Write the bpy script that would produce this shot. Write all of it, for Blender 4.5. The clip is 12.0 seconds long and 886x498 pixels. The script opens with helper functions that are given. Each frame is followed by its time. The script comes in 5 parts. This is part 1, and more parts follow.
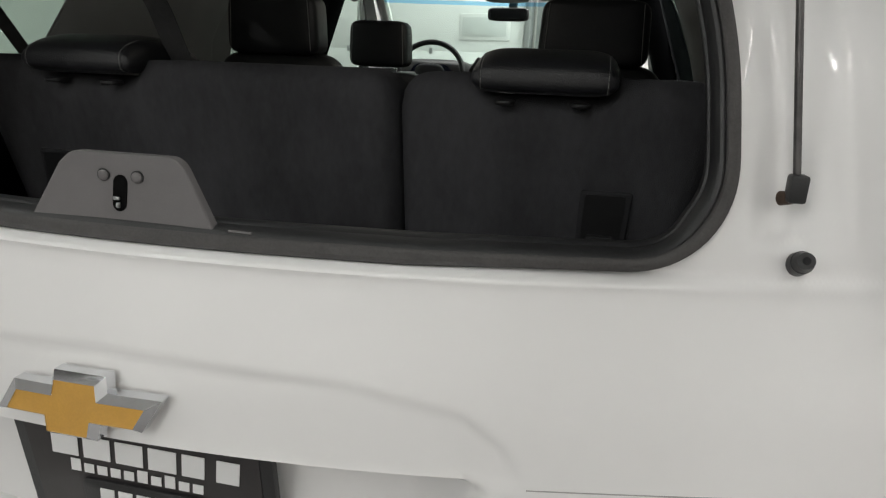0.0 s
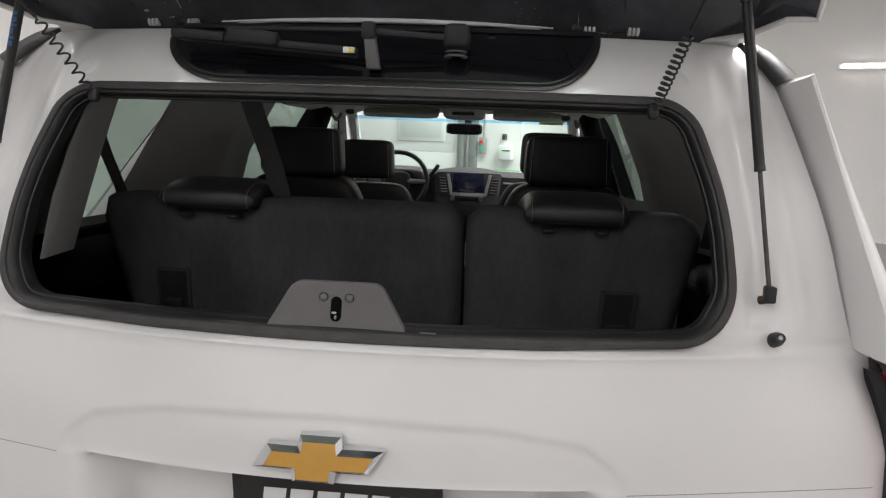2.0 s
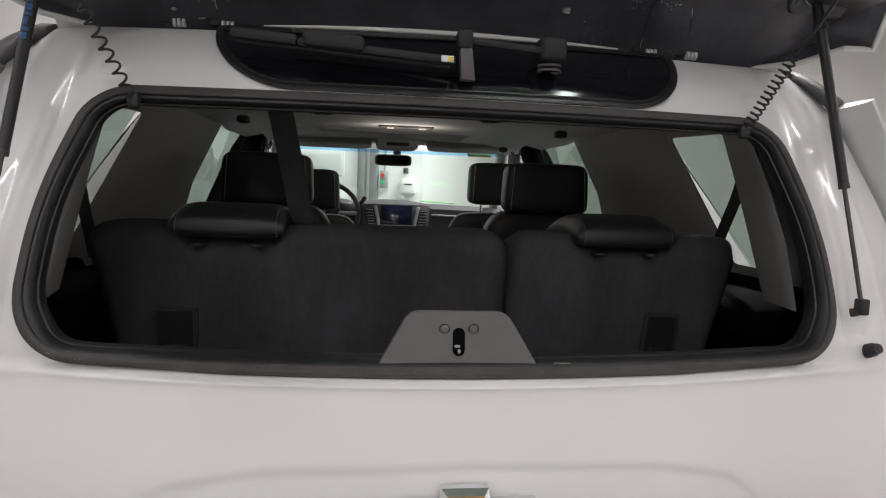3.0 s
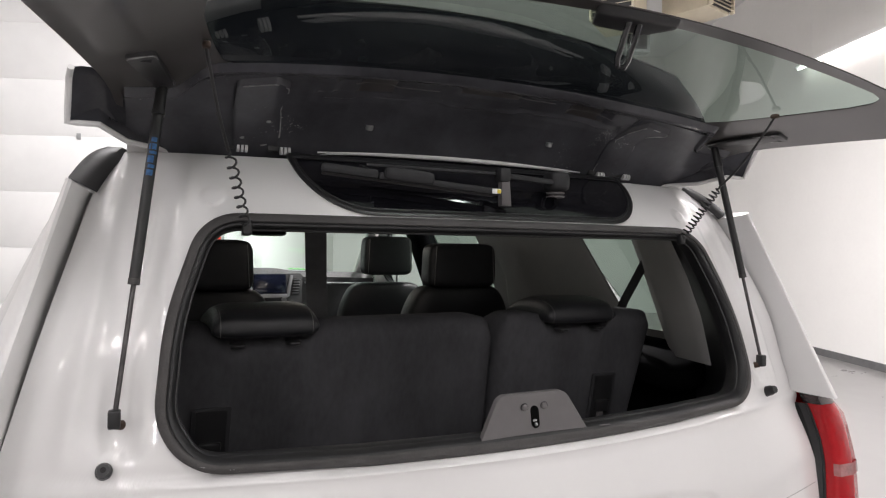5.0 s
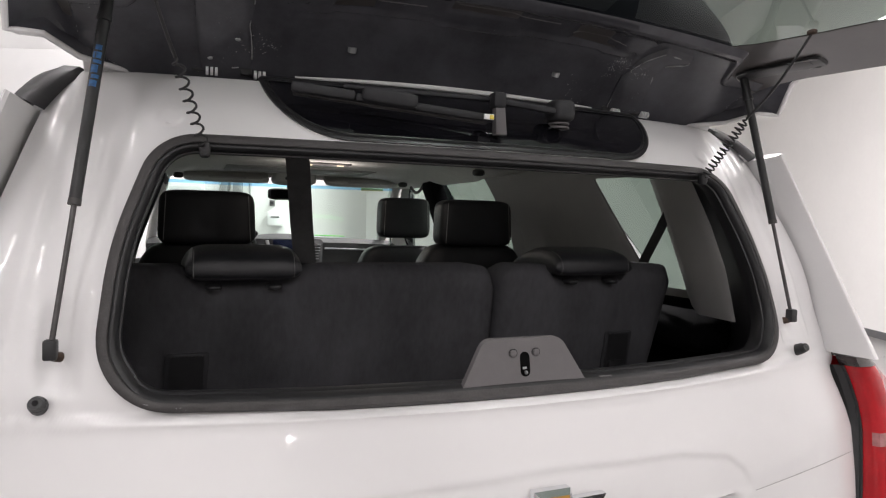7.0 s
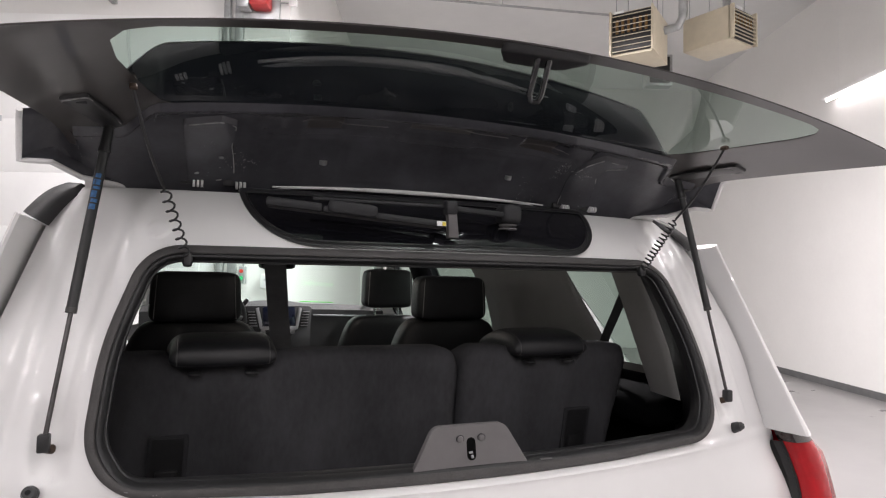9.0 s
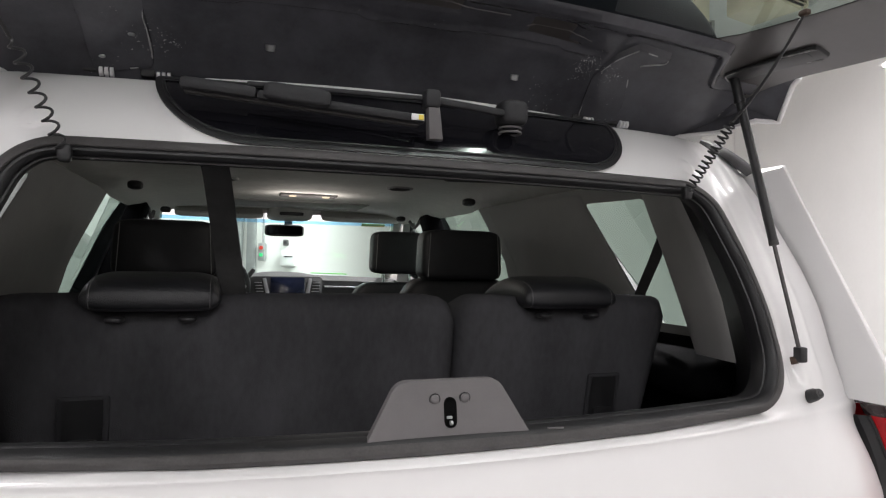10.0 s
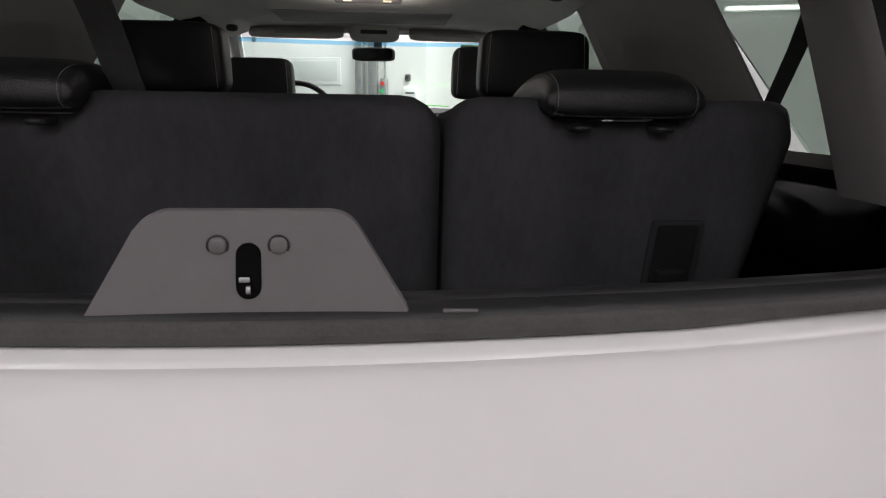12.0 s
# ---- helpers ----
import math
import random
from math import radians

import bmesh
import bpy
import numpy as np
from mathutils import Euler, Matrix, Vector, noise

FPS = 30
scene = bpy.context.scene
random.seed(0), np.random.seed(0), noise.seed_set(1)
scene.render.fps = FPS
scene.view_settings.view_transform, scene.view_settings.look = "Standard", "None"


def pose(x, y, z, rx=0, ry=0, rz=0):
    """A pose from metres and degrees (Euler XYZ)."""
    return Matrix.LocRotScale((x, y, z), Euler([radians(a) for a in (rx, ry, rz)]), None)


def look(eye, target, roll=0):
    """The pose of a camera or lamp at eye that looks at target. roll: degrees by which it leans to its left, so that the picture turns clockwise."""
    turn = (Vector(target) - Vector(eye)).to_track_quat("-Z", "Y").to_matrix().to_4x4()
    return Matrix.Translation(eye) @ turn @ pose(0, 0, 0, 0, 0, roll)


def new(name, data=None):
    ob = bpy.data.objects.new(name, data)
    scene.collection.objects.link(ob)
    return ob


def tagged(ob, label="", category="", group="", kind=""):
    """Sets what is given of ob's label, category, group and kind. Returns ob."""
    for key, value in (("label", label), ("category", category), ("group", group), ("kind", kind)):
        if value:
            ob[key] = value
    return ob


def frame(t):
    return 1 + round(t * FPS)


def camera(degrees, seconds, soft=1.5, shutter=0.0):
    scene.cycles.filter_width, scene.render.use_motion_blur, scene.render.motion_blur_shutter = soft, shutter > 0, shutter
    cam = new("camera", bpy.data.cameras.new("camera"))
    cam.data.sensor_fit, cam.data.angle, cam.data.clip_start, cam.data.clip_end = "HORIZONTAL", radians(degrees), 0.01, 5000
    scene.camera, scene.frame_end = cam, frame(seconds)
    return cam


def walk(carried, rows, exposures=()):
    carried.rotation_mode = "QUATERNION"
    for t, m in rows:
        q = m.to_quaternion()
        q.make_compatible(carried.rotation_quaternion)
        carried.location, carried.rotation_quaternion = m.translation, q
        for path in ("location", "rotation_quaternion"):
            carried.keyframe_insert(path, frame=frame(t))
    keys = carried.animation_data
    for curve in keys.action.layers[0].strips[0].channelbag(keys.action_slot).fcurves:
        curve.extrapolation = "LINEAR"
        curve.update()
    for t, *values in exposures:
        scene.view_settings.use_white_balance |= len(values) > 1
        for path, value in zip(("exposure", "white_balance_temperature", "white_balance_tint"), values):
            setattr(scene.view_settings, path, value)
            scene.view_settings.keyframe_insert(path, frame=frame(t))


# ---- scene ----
cam = camera(70.4, 12.0, soft=1.2)
PATH = [
    (0, (0.492, -0.669, 1.438), (0.09, 1.2, 0.85), 2.1),
    (0.5, (0.491, -0.74, 1.435), (0.094, 1.148, 0.909), 2.3),
    (1, (0.449, -0.834, 1.496), (0.056, 1.079, 1.064), 2.5),
    (1.5, (0.354, -0.992, 1.547), (0.026, 0.947, 1.182), 2.1),
    (2, (0.245, -1.052, 1.544), (0.083, 0.916, 1.227), 2.1),
    (2.5, (0.081, -0.995, 1.504), (0.086, 0.99, 1.266), 1.9),
    (2.7, (-0.007, -0.96, 1.494), (0.093, 1.027, 1.29), 2.0),
    (4.3, (-0.599, -1.014, 1.57), (0.139, 0.836, 1.387), 1.2),
    (4.5, (-0.626, -1.032, 1.578), (0.162, 0.799, 1.42), 1.0),
    (5, (-0.655, -1.057, 1.595), (0.186, 0.757, 1.582), 0.9),
    (5.5, (-0.643, -1.043, 1.58), (0.199, 0.77, 1.623), 0.9),
    (6, (-0.628, -1.01, 1.535), (0.212, 0.804, 1.594), 0.8),
    (6.5, (-0.578, -0.984, 1.503), (0.22, 0.85, 1.509), 0.9),
    (6.7, (-0.525, -0.974, 1.503), (0.221, 0.879, 1.414), 0.9),
    (8.5, (-0.509, -1.17, 1.601), (0.208, 0.696, 1.646), 1.1),
    (9, (-0.497, -1.147, 1.593), (0.243, 0.709, 1.686), 1.0),
    (9.5, (-0.435, -1.046, 1.543), (0.3, 0.811, 1.644), 0.9),
    (10, (-0.292, -0.876, 1.477), (0.349, 1.018, 1.528), 1.0),
    (10.5, (-0.168, -0.723, 1.44), (0.309, 1.215, 1.309), 0.8),
    (11, (-0.059, -0.568, 1.44), (0.31, 1.381, 1.191), 0.9),
    (11.5, (0.014, -0.523, 1.422), (0.281, 1.426, 1.063), 0.9),
    (12, (0.094, -0.523, 1.396), (0.266, 1.42, 0.956), 0.9),
]

walk(cam, [(t, look(eye, target, roll)) for t, eye, target, roll in PATH], [(0.0, -0.12, 6500, 8), (0.8, -0.10, 6500, 9), (1.5, -0.08, 6500, 10), (2.5, -0.18, 6500, 16), (4.5, 0.10, 6500, 15), (6.0, 0.18, 6500, 17), (8.5, 0.26, 6500, 17), (9.0, 0.23, 6500, 18), (9.5, 0.25, 6350, 15), (10.0, 0.34, 6400, 15), (10.5, 0.17, 6500, 14), (10.8, 0.12, 6500, 14), (11.0, 0.30, 6500, 14), (11.4, 0.40, 6500, 16), (12.0, -0.16, 6500, 19)])

# ---- world and lights ----
world = bpy.data.worlds.new("world")
scene.world = world
world.use_nodes = True
world.node_tree.nodes["Background"].inputs[0].default_value = (0.9, 0.95, 1.0, 1)
world.node_tree.nodes["Background"].inputs[1].default_value = 0.3

# the building stands turned against the car
TURN = -21.0
ROOM = pose(0, 0, 0, 0, 0, TURN)
WALL_R, WALL_L, WALL_F, WALL_B, CEIL = 6.2, -9.0, 13.9, -12.5, 6.3
NEAR_F, JOG_R = 6.15, -1.83
# (-2.2, -9.6), (1.6, -9.6) and (0.6, 5.0) are unseen tubes, added for light
TUBES = [(r, f) for r in (-6.0, -2.2, 1.6) for f in (-5.0, -0.8, 3.4)] + [(-2.2, -9.6), (1.6, -9.6), (0.6, 5.0), (6.05, 7.2), (5.75, 3.6), (5.75, 0.2), (5.75, -3.8)]
TUBE_Z = 5.05
LAMP = 93.0


def lamp(r, f, z, energy):
    d = bpy.data.lights.new("tube_light", "AREA")
    d.shape, d.size, d.size_y, d.energy = "RECTANGLE", 0.16, 2.4, energy
    d.color = (1.0, 0.995, 0.975)
    ob = new("tube_light", d)
    ob.matrix_world = ROOM @ pose(r, f, z, 0, 0, 0)
    return ob


# factors lift the added tubes, for the gate under the lid and front wall
for r, f in TUBES:
    if r > 6.0:
        continue
    lamp(r, f, TUBE_Z - 0.06, LAMP * (0.4 if r < -5 else 1.7 if f < -8 else 0.6 if f < -3 and r < 0 else 0.78 if f < -3 and r < 5 else 0.35 if f < 1.0 else 0.9 if r > 5 else 4.4 if f > 4 else 0.9 if r < 0 else 2.5))


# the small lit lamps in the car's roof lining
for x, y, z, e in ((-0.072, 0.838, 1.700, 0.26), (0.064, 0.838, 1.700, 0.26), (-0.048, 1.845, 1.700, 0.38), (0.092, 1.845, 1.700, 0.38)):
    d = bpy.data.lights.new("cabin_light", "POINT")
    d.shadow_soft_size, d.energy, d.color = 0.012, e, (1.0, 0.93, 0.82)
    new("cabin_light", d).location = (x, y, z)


# ---- materials ----
def mat(name, color, rough=0.5, metal=0.0, coat=0.0, spec=0.5, var=0.0, scale=20.0, bump=0.0, bscale=200.0, rvar=0.0, fine=0.0, color2=None, stretch=None):
    m = bpy.data.materials.new(name)
    m.use_nodes = True
    nt = m.node_tree
    b = nt.nodes["Principled BSDF"]
    b.inputs["Base Color"].default_value = (*color, 1)
    b.inputs["Roughness"].default_value = rough
    b.inputs["Metallic"].default_value = metal
    b.inputs["Coat Weight"].default_value = coat
    b.inputs["Coat Roughness"].default_value = 0.08
    b.inputs["Specular IOR Level"].default_value = spec
    tc = nt.nodes.new("ShaderNodeTexCoord")
    src = tc.outputs["Object"]
    if stretch:
        mp = nt.nodes.new("ShaderNodeMapping")
        mp.inputs["Scale"].default_value = stretch
        nt.links.new(src, mp.inputs["Vector"])
        src = mp.outputs["Vector"]
    if var > 0 or rvar > 0:
        n = nt.nodes.new("ShaderNodeTexNoise")
        n.inputs["Scale"].default_value = scale
        n.inputs["Detail"].default_value = 6
        n.inputs["Roughness"].default_value = 0.62
        nt.links.new(src, n.inputs["Vector"])
        fac = n.outputs["Fac"]
        if fine > 0:
            n2 = nt.nodes.new("ShaderNodeTexNoise")
            n2.inputs["Scale"].default_value = scale * 14
            n2.inputs["Detail"].default_value = 3
            nt.links.new(src, n2.inputs["Vector"])
            mx = nt.nodes.new("ShaderNodeMix")
            mx.inputs["Factor"].default_value = fine
            nt.links.new(fac, mx.inputs[2])
            nt.links.new(n2.outputs["Fac"], mx.inputs[3])
            fac = mx.outputs[0]
        if var > 0:
            ramp = nt.nodes.new("ShaderNodeValToRGB")
            lo = color2 or tuple(c * (1 - var) for c in color)
            hi = tuple(min(1, c * (1 + var * 0.5)) for c in color)
            ramp.color_ramp.elements[0].color = (*lo, 1)
            ramp.color_ramp.elements[1].color = (*hi, 1)
            ramp.color_ramp.elements[0].position, ramp.color_ramp.elements[1].position = 0.32, 0.68
            nt.links.new(fac, ramp.inputs["Fac"])
            nt.links.new(ramp.outputs["Color"], b.inputs["Base Color"])
        if rvar > 0:
            mr = nt.nodes.new("ShaderNodeMapRange")
            mr.inputs["From Min"].default_value, mr.inputs["From Max"].default_value = 0.3, 0.7
            mr.inputs["To Min"].default_value, mr.inputs["To Max"].default_value = max(0.02, rough - rvar), min(1, rough + rvar)
            nt.links.new(fac, mr.inputs["Value"])
            nt.links.new(mr.outputs["Result"], b.inputs["Roughness"])
    if bump > 0:
        n3 = nt.nodes.new("ShaderNodeTexNoise")
        n3.inputs["Scale"].default_value = bscale
        n3.inputs["Detail"].default_value = 3
        nt.links.new(src, n3.inputs["Vector"])
        bp = nt.nodes.new("ShaderNodeBump")
        bp.inputs["Strength"].default_value = bump
        bp.inputs["Distance"].default_value = 0.002
        nt.links.new(n3.outputs["Fac"], bp.inputs["Height"])
        nt.links.new(bp.outputs["Normal"], b.inputs["Normal"])
    return m


def glass(name, color, rough=0.0):
    m = bpy.data.materials.new(name)
    m.use_nodes = True
    nt = m.node_tree
    out = nt.nodes["Material Output"]
    nt.nodes.remove(nt.nodes["Principled BSDF"])
    tr = nt.nodes.new("ShaderNodeBsdfTransparent")
    tr.inputs["Color"].default_value = (*color, 1)
    gl = nt.nodes.new("ShaderNodeBsdfGlossy")
    gl.inputs["Roughness"].default_value = 0.01 + rough
    lw = nt.nodes.new("ShaderNodeLayerWeight")
    lw.inputs["Blend"].default_value = 0.5
    pw = nt.nodes.new("ShaderNodeMath")
    pw.operation = "POWER"
    pw.inputs[1].default_value = 5.0
    nt.links.new(lw.outputs["Facing"], pw.inputs[0])
    fr = nt.nodes.new("ShaderNodeMath")
    fr.operation = "MULTIPLY_ADD"
    fr.inputs[1].default_value = 0.92
    fr.inputs[2].default_value = 0.05
    nt.links.new(pw.outputs[0], fr.inputs[0])
    mx = nt.nodes.new("ShaderNodeMixShader")
    nt.links.new(fr.outputs[0], mx.inputs[0])
    nt.links.new(tr.outputs[0], mx.inputs[1])
    nt.links.new(gl.outputs[0], mx.inputs[2])
    nt.links.new(mx.outputs[0], out.inputs["Surface"])
    return m


def glow(name, color, strength):
    m = bpy.data.materials.new(name)
    m.use_nodes = True
    b = m.node_tree.nodes["Principled BSDF"]
    b.inputs["Base Color"].default_value = (*(0.5 * c for c in color), 1)
    b.inputs["Emission Color"].default_value = (*color, 1)
    b.inputs["Emission Strength"].default_value = strength
    return m


PAINT = mat("white_car_paint", (0.715, 0.708, 0.703), 0.40, coat=0.5, var=0.02, scale=3, fine=0.2)
PAINT.node_tree.nodes["Principled BSDF"].inputs["Coat Roughness"].default_value = 0.03
RUBBER = mat("black_rubber", (0.060, 0.057, 0.056), 0.60, spec=0.30, var=0.35, scale=25, bump=0.25, bscale=350, rvar=0.1, fine=0.4)
PLASTIC = mat("black_plastic", (0.016, 0.016, 0.017), 0.45, var=0.3, scale=30, bump=0.2, bscale=500, fine=0.3)
GLOSS = mat("gloss_black", (0.006, 0.006, 0.008), 0.08, coat=0.6, var=0.3, scale=12, rvar=0.04)
DUSTY = mat("dusty_black_plastic", (0.074, 0.074, 0.084), 0.15, var=0.35, scale=9, rvar=0.09, fine=0.1)


def dust(m, scale, edge, color):
    """Adds fine pale specks of dust and chips, gathered in patches."""
    nt = m.node_tree
    b = nt.nodes["Principled BSDF"]
    src = b.inputs["Base Color"].links[0].from_socket
    tc = nt.nodes.new("ShaderNodeTexCoord")
    v = nt.nodes.new("ShaderNodeTexNoise")
    v.inputs["Scale"].default_value = scale
    v.inputs["Detail"].default_value = 2
    p = nt.nodes.new("ShaderNodeTexNoise")
    p.inputs["Scale"].default_value = 7
    mul = nt.nodes.new("ShaderNodeMath")
    mul.operation = "MULTIPLY"
    rp = nt.nodes.new("ShaderNodeMapRange")
    rp.inputs["From Min"].default_value, rp.inputs["From Max"].default_value = edge, edge + 0.02
    mx = nt.nodes.new("ShaderNodeMixRGB")
    mx.inputs["Color2"].default_value = (*color, 1)
    nt.links.new(tc.outputs["Object"], v.inputs["Vector"])
    nt.links.new(tc.outputs["Object"], p.inputs["Vector"])
    nt.links.new(v.outputs["Fac"], mul.inputs[0])
    nt.links.new(p.outputs["Fac"], mul.inputs[1])
    nt.links.new(mul.outputs[0], rp.inputs["Value"])
    nt.links.new(rp.outputs["Result"], mx.inputs["Fac"])
    nt.links.new(src, mx.inputs["Color1"])
    nt.links.new(mx.outputs["Color"], b.inputs["Base Color"])


dust(DUSTY, 250, 0.436, (0.32, 0.32, 0.32))
dust(RUBBER, 260, 0.480, (0.25, 0.25, 0.25))
DARKSTEEL = mat("dark_steel_rod", (0.09, 0.085, 0.085), 0.35, metal=0.8, var=0.3, scale=60)
WORN = mat("worn_pale_edge", (0.34, 0.34, 0.34), 0.6, var=0.75, scale=70, fine=0.3)
FRIT = mat("black_frit_glass", (0.056, 0.050, 0.048), 0.30, coat=0.3, var=0.15, scale=6, fine=0.3)
# black vinyl made darker still, for shade the shadowless side panes don't cast
LEDGE = mat("shaded_black_vinyl", (0.0045, 0.0045, 0.005), 0.9, spec=0.03, var=0.3, scale=18, bump=0.4, bscale=420, fine=0.4)
LEATHER = mat("black_leather", (0.018, 0.0185, 0.021), 0.40, spec=0.5, var=0.3, scale=18, bump=0.5, bscale=420, fine=0.4)
CARPET = mat("black_seat_fabric", (0.069, 0.069, 0.074), 0.95, spec=0.1, var=0.36, scale=7, bump=0.8, bscale=800, fine=0.22, stretch=(1, 1, 0.45))
POCKET = mat("charcoal_plastic", (0.034, 0.034, 0.037), 0.7, spec=0.25, var=0.2, scale=30, bump=0.2, bscale=500, fine=0.3)
WIPERM = mat("dull_black_plastic", (0.026, 0.026, 0.028), 0.55, spec=0.25, var=0.3, scale=30, bump=0.2, bscale=500, fine=0.3)
VOID = mat("black_gap", (0.004, 0.004, 0.004), 0.9, spec=0.05, var=0.2, scale=40)
# darker copy of the black plastic, with cabin shade put into its colour
SHADOWED = mat("shaded_black_plastic", (0.005, 0.005, 0.006), 0.8, spec=0.03, var=0.25, scale=14, fine=0.3)
SPOILERIN = mat("satin_navy_black_plastic", (0.003, 0.003, 0.006), 0.5, spec=0.06, var=0.3, scale=10, rvar=0.08, fine=0.2)
VISOR = mat("grey_visor_vinyl", (0.52, 0.52, 0.50), 0.75, var=0.1, scale=20, bump=0.3, bscale=600, fine=0.3)
TRIMBLACK = mat("satin_black_trim", (0.020, 0.020, 0.021), 0.28, var=0.3, scale=20, fine=0.3)
GREYP = mat("grey_plastic", (0.120, 0.113, 0.114), 0.55, var=0.08, scale=30, bump=0.16, bscale=1100, fine=0.3)
TRIMG = mat("grey_trim", (0.33, 0.325, 0.315), 0.6, var=0.06, scale=14, bump=0.3, bscale=500, fine=0.3)
DARKTRIM = mat("dark_trim", (0.31, 0.31, 0.305), 0.7, var=0.06, scale=14, bump=0.4, bscale=500, fine=0.3)
LINER = mat("headliner_cloth", (0.82, 0.82, 0.79), 0.95, spec=0.1, var=0.12, scale=25, bump=0.5, bscale=800, fine=0.5)
CHROME = mat("chrome", (0.75, 0.76, 0.78), 0.10, metal=1.0, var=0.08, scale=20)
SATIN = mat("satin_silver", (0.45, 0.45, 0.46), 0.35, metal=0.9, var=0.1, scale=20)
GOLD = mat("gold_enamel", (0.62, 0.34, 0.06), 0.38, metal=0.35, coat=0.5, var=0.1, scale=30, fine=0.4)
BLUE = mat("blue_print", (0.025, 0.12, 0.30), 0.5, var=0.5, scale=150)
YELLOW = mat("yellow_print", (0.75, 0.60, 0.08), 0.5)
PRINT = mat("white_print", (0.75, 0.75, 0.75), 0.5)
RUST = mat("rusty_steel", (0.075, 0.05, 0.036), 0.6, metal=0.5, var=0.5, scale=60)
REDL = mat("red_lens", (0.42, 0.003, 0.008), 0.25, coat=0.4, spec=0.3, var=0.25, scale=14)
REDDEEP = mat("dark_red_reflector", (0.10, 0.004, 0.006), 0.3, coat=0.5, var=0.5, scale=40)
REDSMOKE = mat("smoky_lens", (0.035, 0.018, 0.019), 0.18, coat=0.5, var=0.3, scale=30)
CLEARLENS = mat("clear_lens", (0.34, 0.12, 0.12), 0.12, coat=0.6, var=0.3, scale=60)
SCREEN = mat("dark_screen", (0.01, 0.013, 0.03), 0.12, coat=0.5, var=0.2, scale=8)
WALLM = mat("white_wall_paint", (0.80, 0.79, 0.77), 0.6, var=0.03, scale=1.2, fine=0.3, bump=0.1, bscale=60)
CEILM = mat("white_ceiling", (0.72, 0.72, 0.71), 0.7, var=0.04, scale=1.5, bump=0.1, bscale=50)
FLOORM = mat("grey_epoxy_floor", (0.215, 0.208, 0.205), 0.30, coat=0.15, var=0.06, scale=1.3, rvar=0.04, fine=0.1)
BASEM = mat("grey_baseboard", (0.13, 0.13, 0.13), 0.5, var=0.2, scale=6)
DOORM = mat("white_steel_door", (0.80, 0.80, 0.79), 0.45, var=0.03, scale=3, bump=0.2, bscale=120)
BEIGE = mat("beige_enamel", (0.62, 0.55, 0.42), 0.4, var=0.1, scale=6, fine=0.3)
STEEL = mat("galvanised_steel", (0.45, 0.46, 0.46), 0.4, metal=0.8, var=0.2, scale=12)
REDP = mat("red_enamel", (0.45, 0.03, 0.03), 0.4, var=0.15, scale=10)
GREEN = mat("green_tape", (0.12, 0.75, 0.10), 0.6)
BRASS = mat("heater_tubes", (0.25, 0.15, 0.06), 0.4, metal=0.7, var=0.3, scale=20)
TIRE = mat("tyre_rubber", (0.02, 0.02, 0.02), 0.85, var=0.3, scale=20)
TINT = glass("clear_tinted_glass", (0.36, 0.47, 0.41))
LIDGLASS = glass("green_rear_glass", (0.45, 0.55, 0.50))
SHIELD = glass("windshield_glass", (0.74, 0.88, 0.82))
BAND = glass("blue_shade_band", (0.30, 0.66, 0.88))
TUBEGLOW = glow("tube_glow", (1.0, 0.97, 0.93), 9.0)
LEDRED = glow("red_signal", (1.0, 0.06, 0.03), 0.15)
LEDGREEN = glow("green_signal", (0.05, 1.0, 0.35), 0.10)


# ---- building blocks ----
def part(name, bm, material, parent=None, label="", smooth=True, auto=35.0):
    """Links a bmesh as one mesh object under a thing or part."""
    bmesh.ops.recalc_face_normals(bm, faces=bm.faces[:])
    me = bpy.data.meshes.new(name)
    lim = radians(auto)
    for e in bm.edges:
        if len(e.link_faces) == 2 and e.calc_face_angle(0) > lim:
            e.smooth = False
    for f in bm.faces:
        f.smooth = smooth
    bm.to_mesh(me)
    bm.free()
    me.materials.append(material)
    ob = new(name, me)
    if parent is not None:
        ob.parent = parent
    if label:
        tagged(ob, label)
    return ob


def empty(name, parent=None, at=(0, 0, 0)):
    ob = new(name, None)
    ob.location = at
    ob.empty_display_size = 0.1
    if parent is not None:
        ob.parent = parent
    return ob


def box(cx, cy, cz, sx, sy, sz, bev=0.004, m=None, bm=None, seg=2):
    own = bmesh.new()
    r = bmesh.ops.create_cube(own, size=1)
    bmesh.ops.scale(own, vec=(sx, sy, sz), verts=own.verts)
    if bev > 0:
        bmesh.ops.bevel(own, geom=own.edges[:], offset=min(bev, 0.49 * min(sx, sy, sz)), segments=seg, affect="EDGES", profile=0.5)
    bmesh.ops.transform(own, matrix=Matrix.Translation((cx, cy, cz)) @ (m or Matrix()), verts=own.verts)
    return join(bm, own)


def join(bm, own):
    if bm is None:
        return own
    me = bpy.data.meshes.new("tmp")
    own.to_mesh(me)
    own.free()
    bm.from_mesh(me)
    bpy.data.meshes.remove(me)
    return bm


def rod(a, b, r, r2=None, seg=16, bm=None, caps=True):
    own = bmesh.new()
    a, b = Vector(a), Vector(b)
    d = b - a
    bmesh.ops.create_cone(own, cap_ends=caps, segments=seg, radius1=r, radius2=r if r2 is None else r2, depth=d.length)
    m = Matrix.Translation((a + b) / 2) @ d.to_track_quat("Z", "Y").to_matrix().to_4x4()
    bmesh.ops.transform(own, matrix=m, verts=own.verts)
    return join(bm, own)


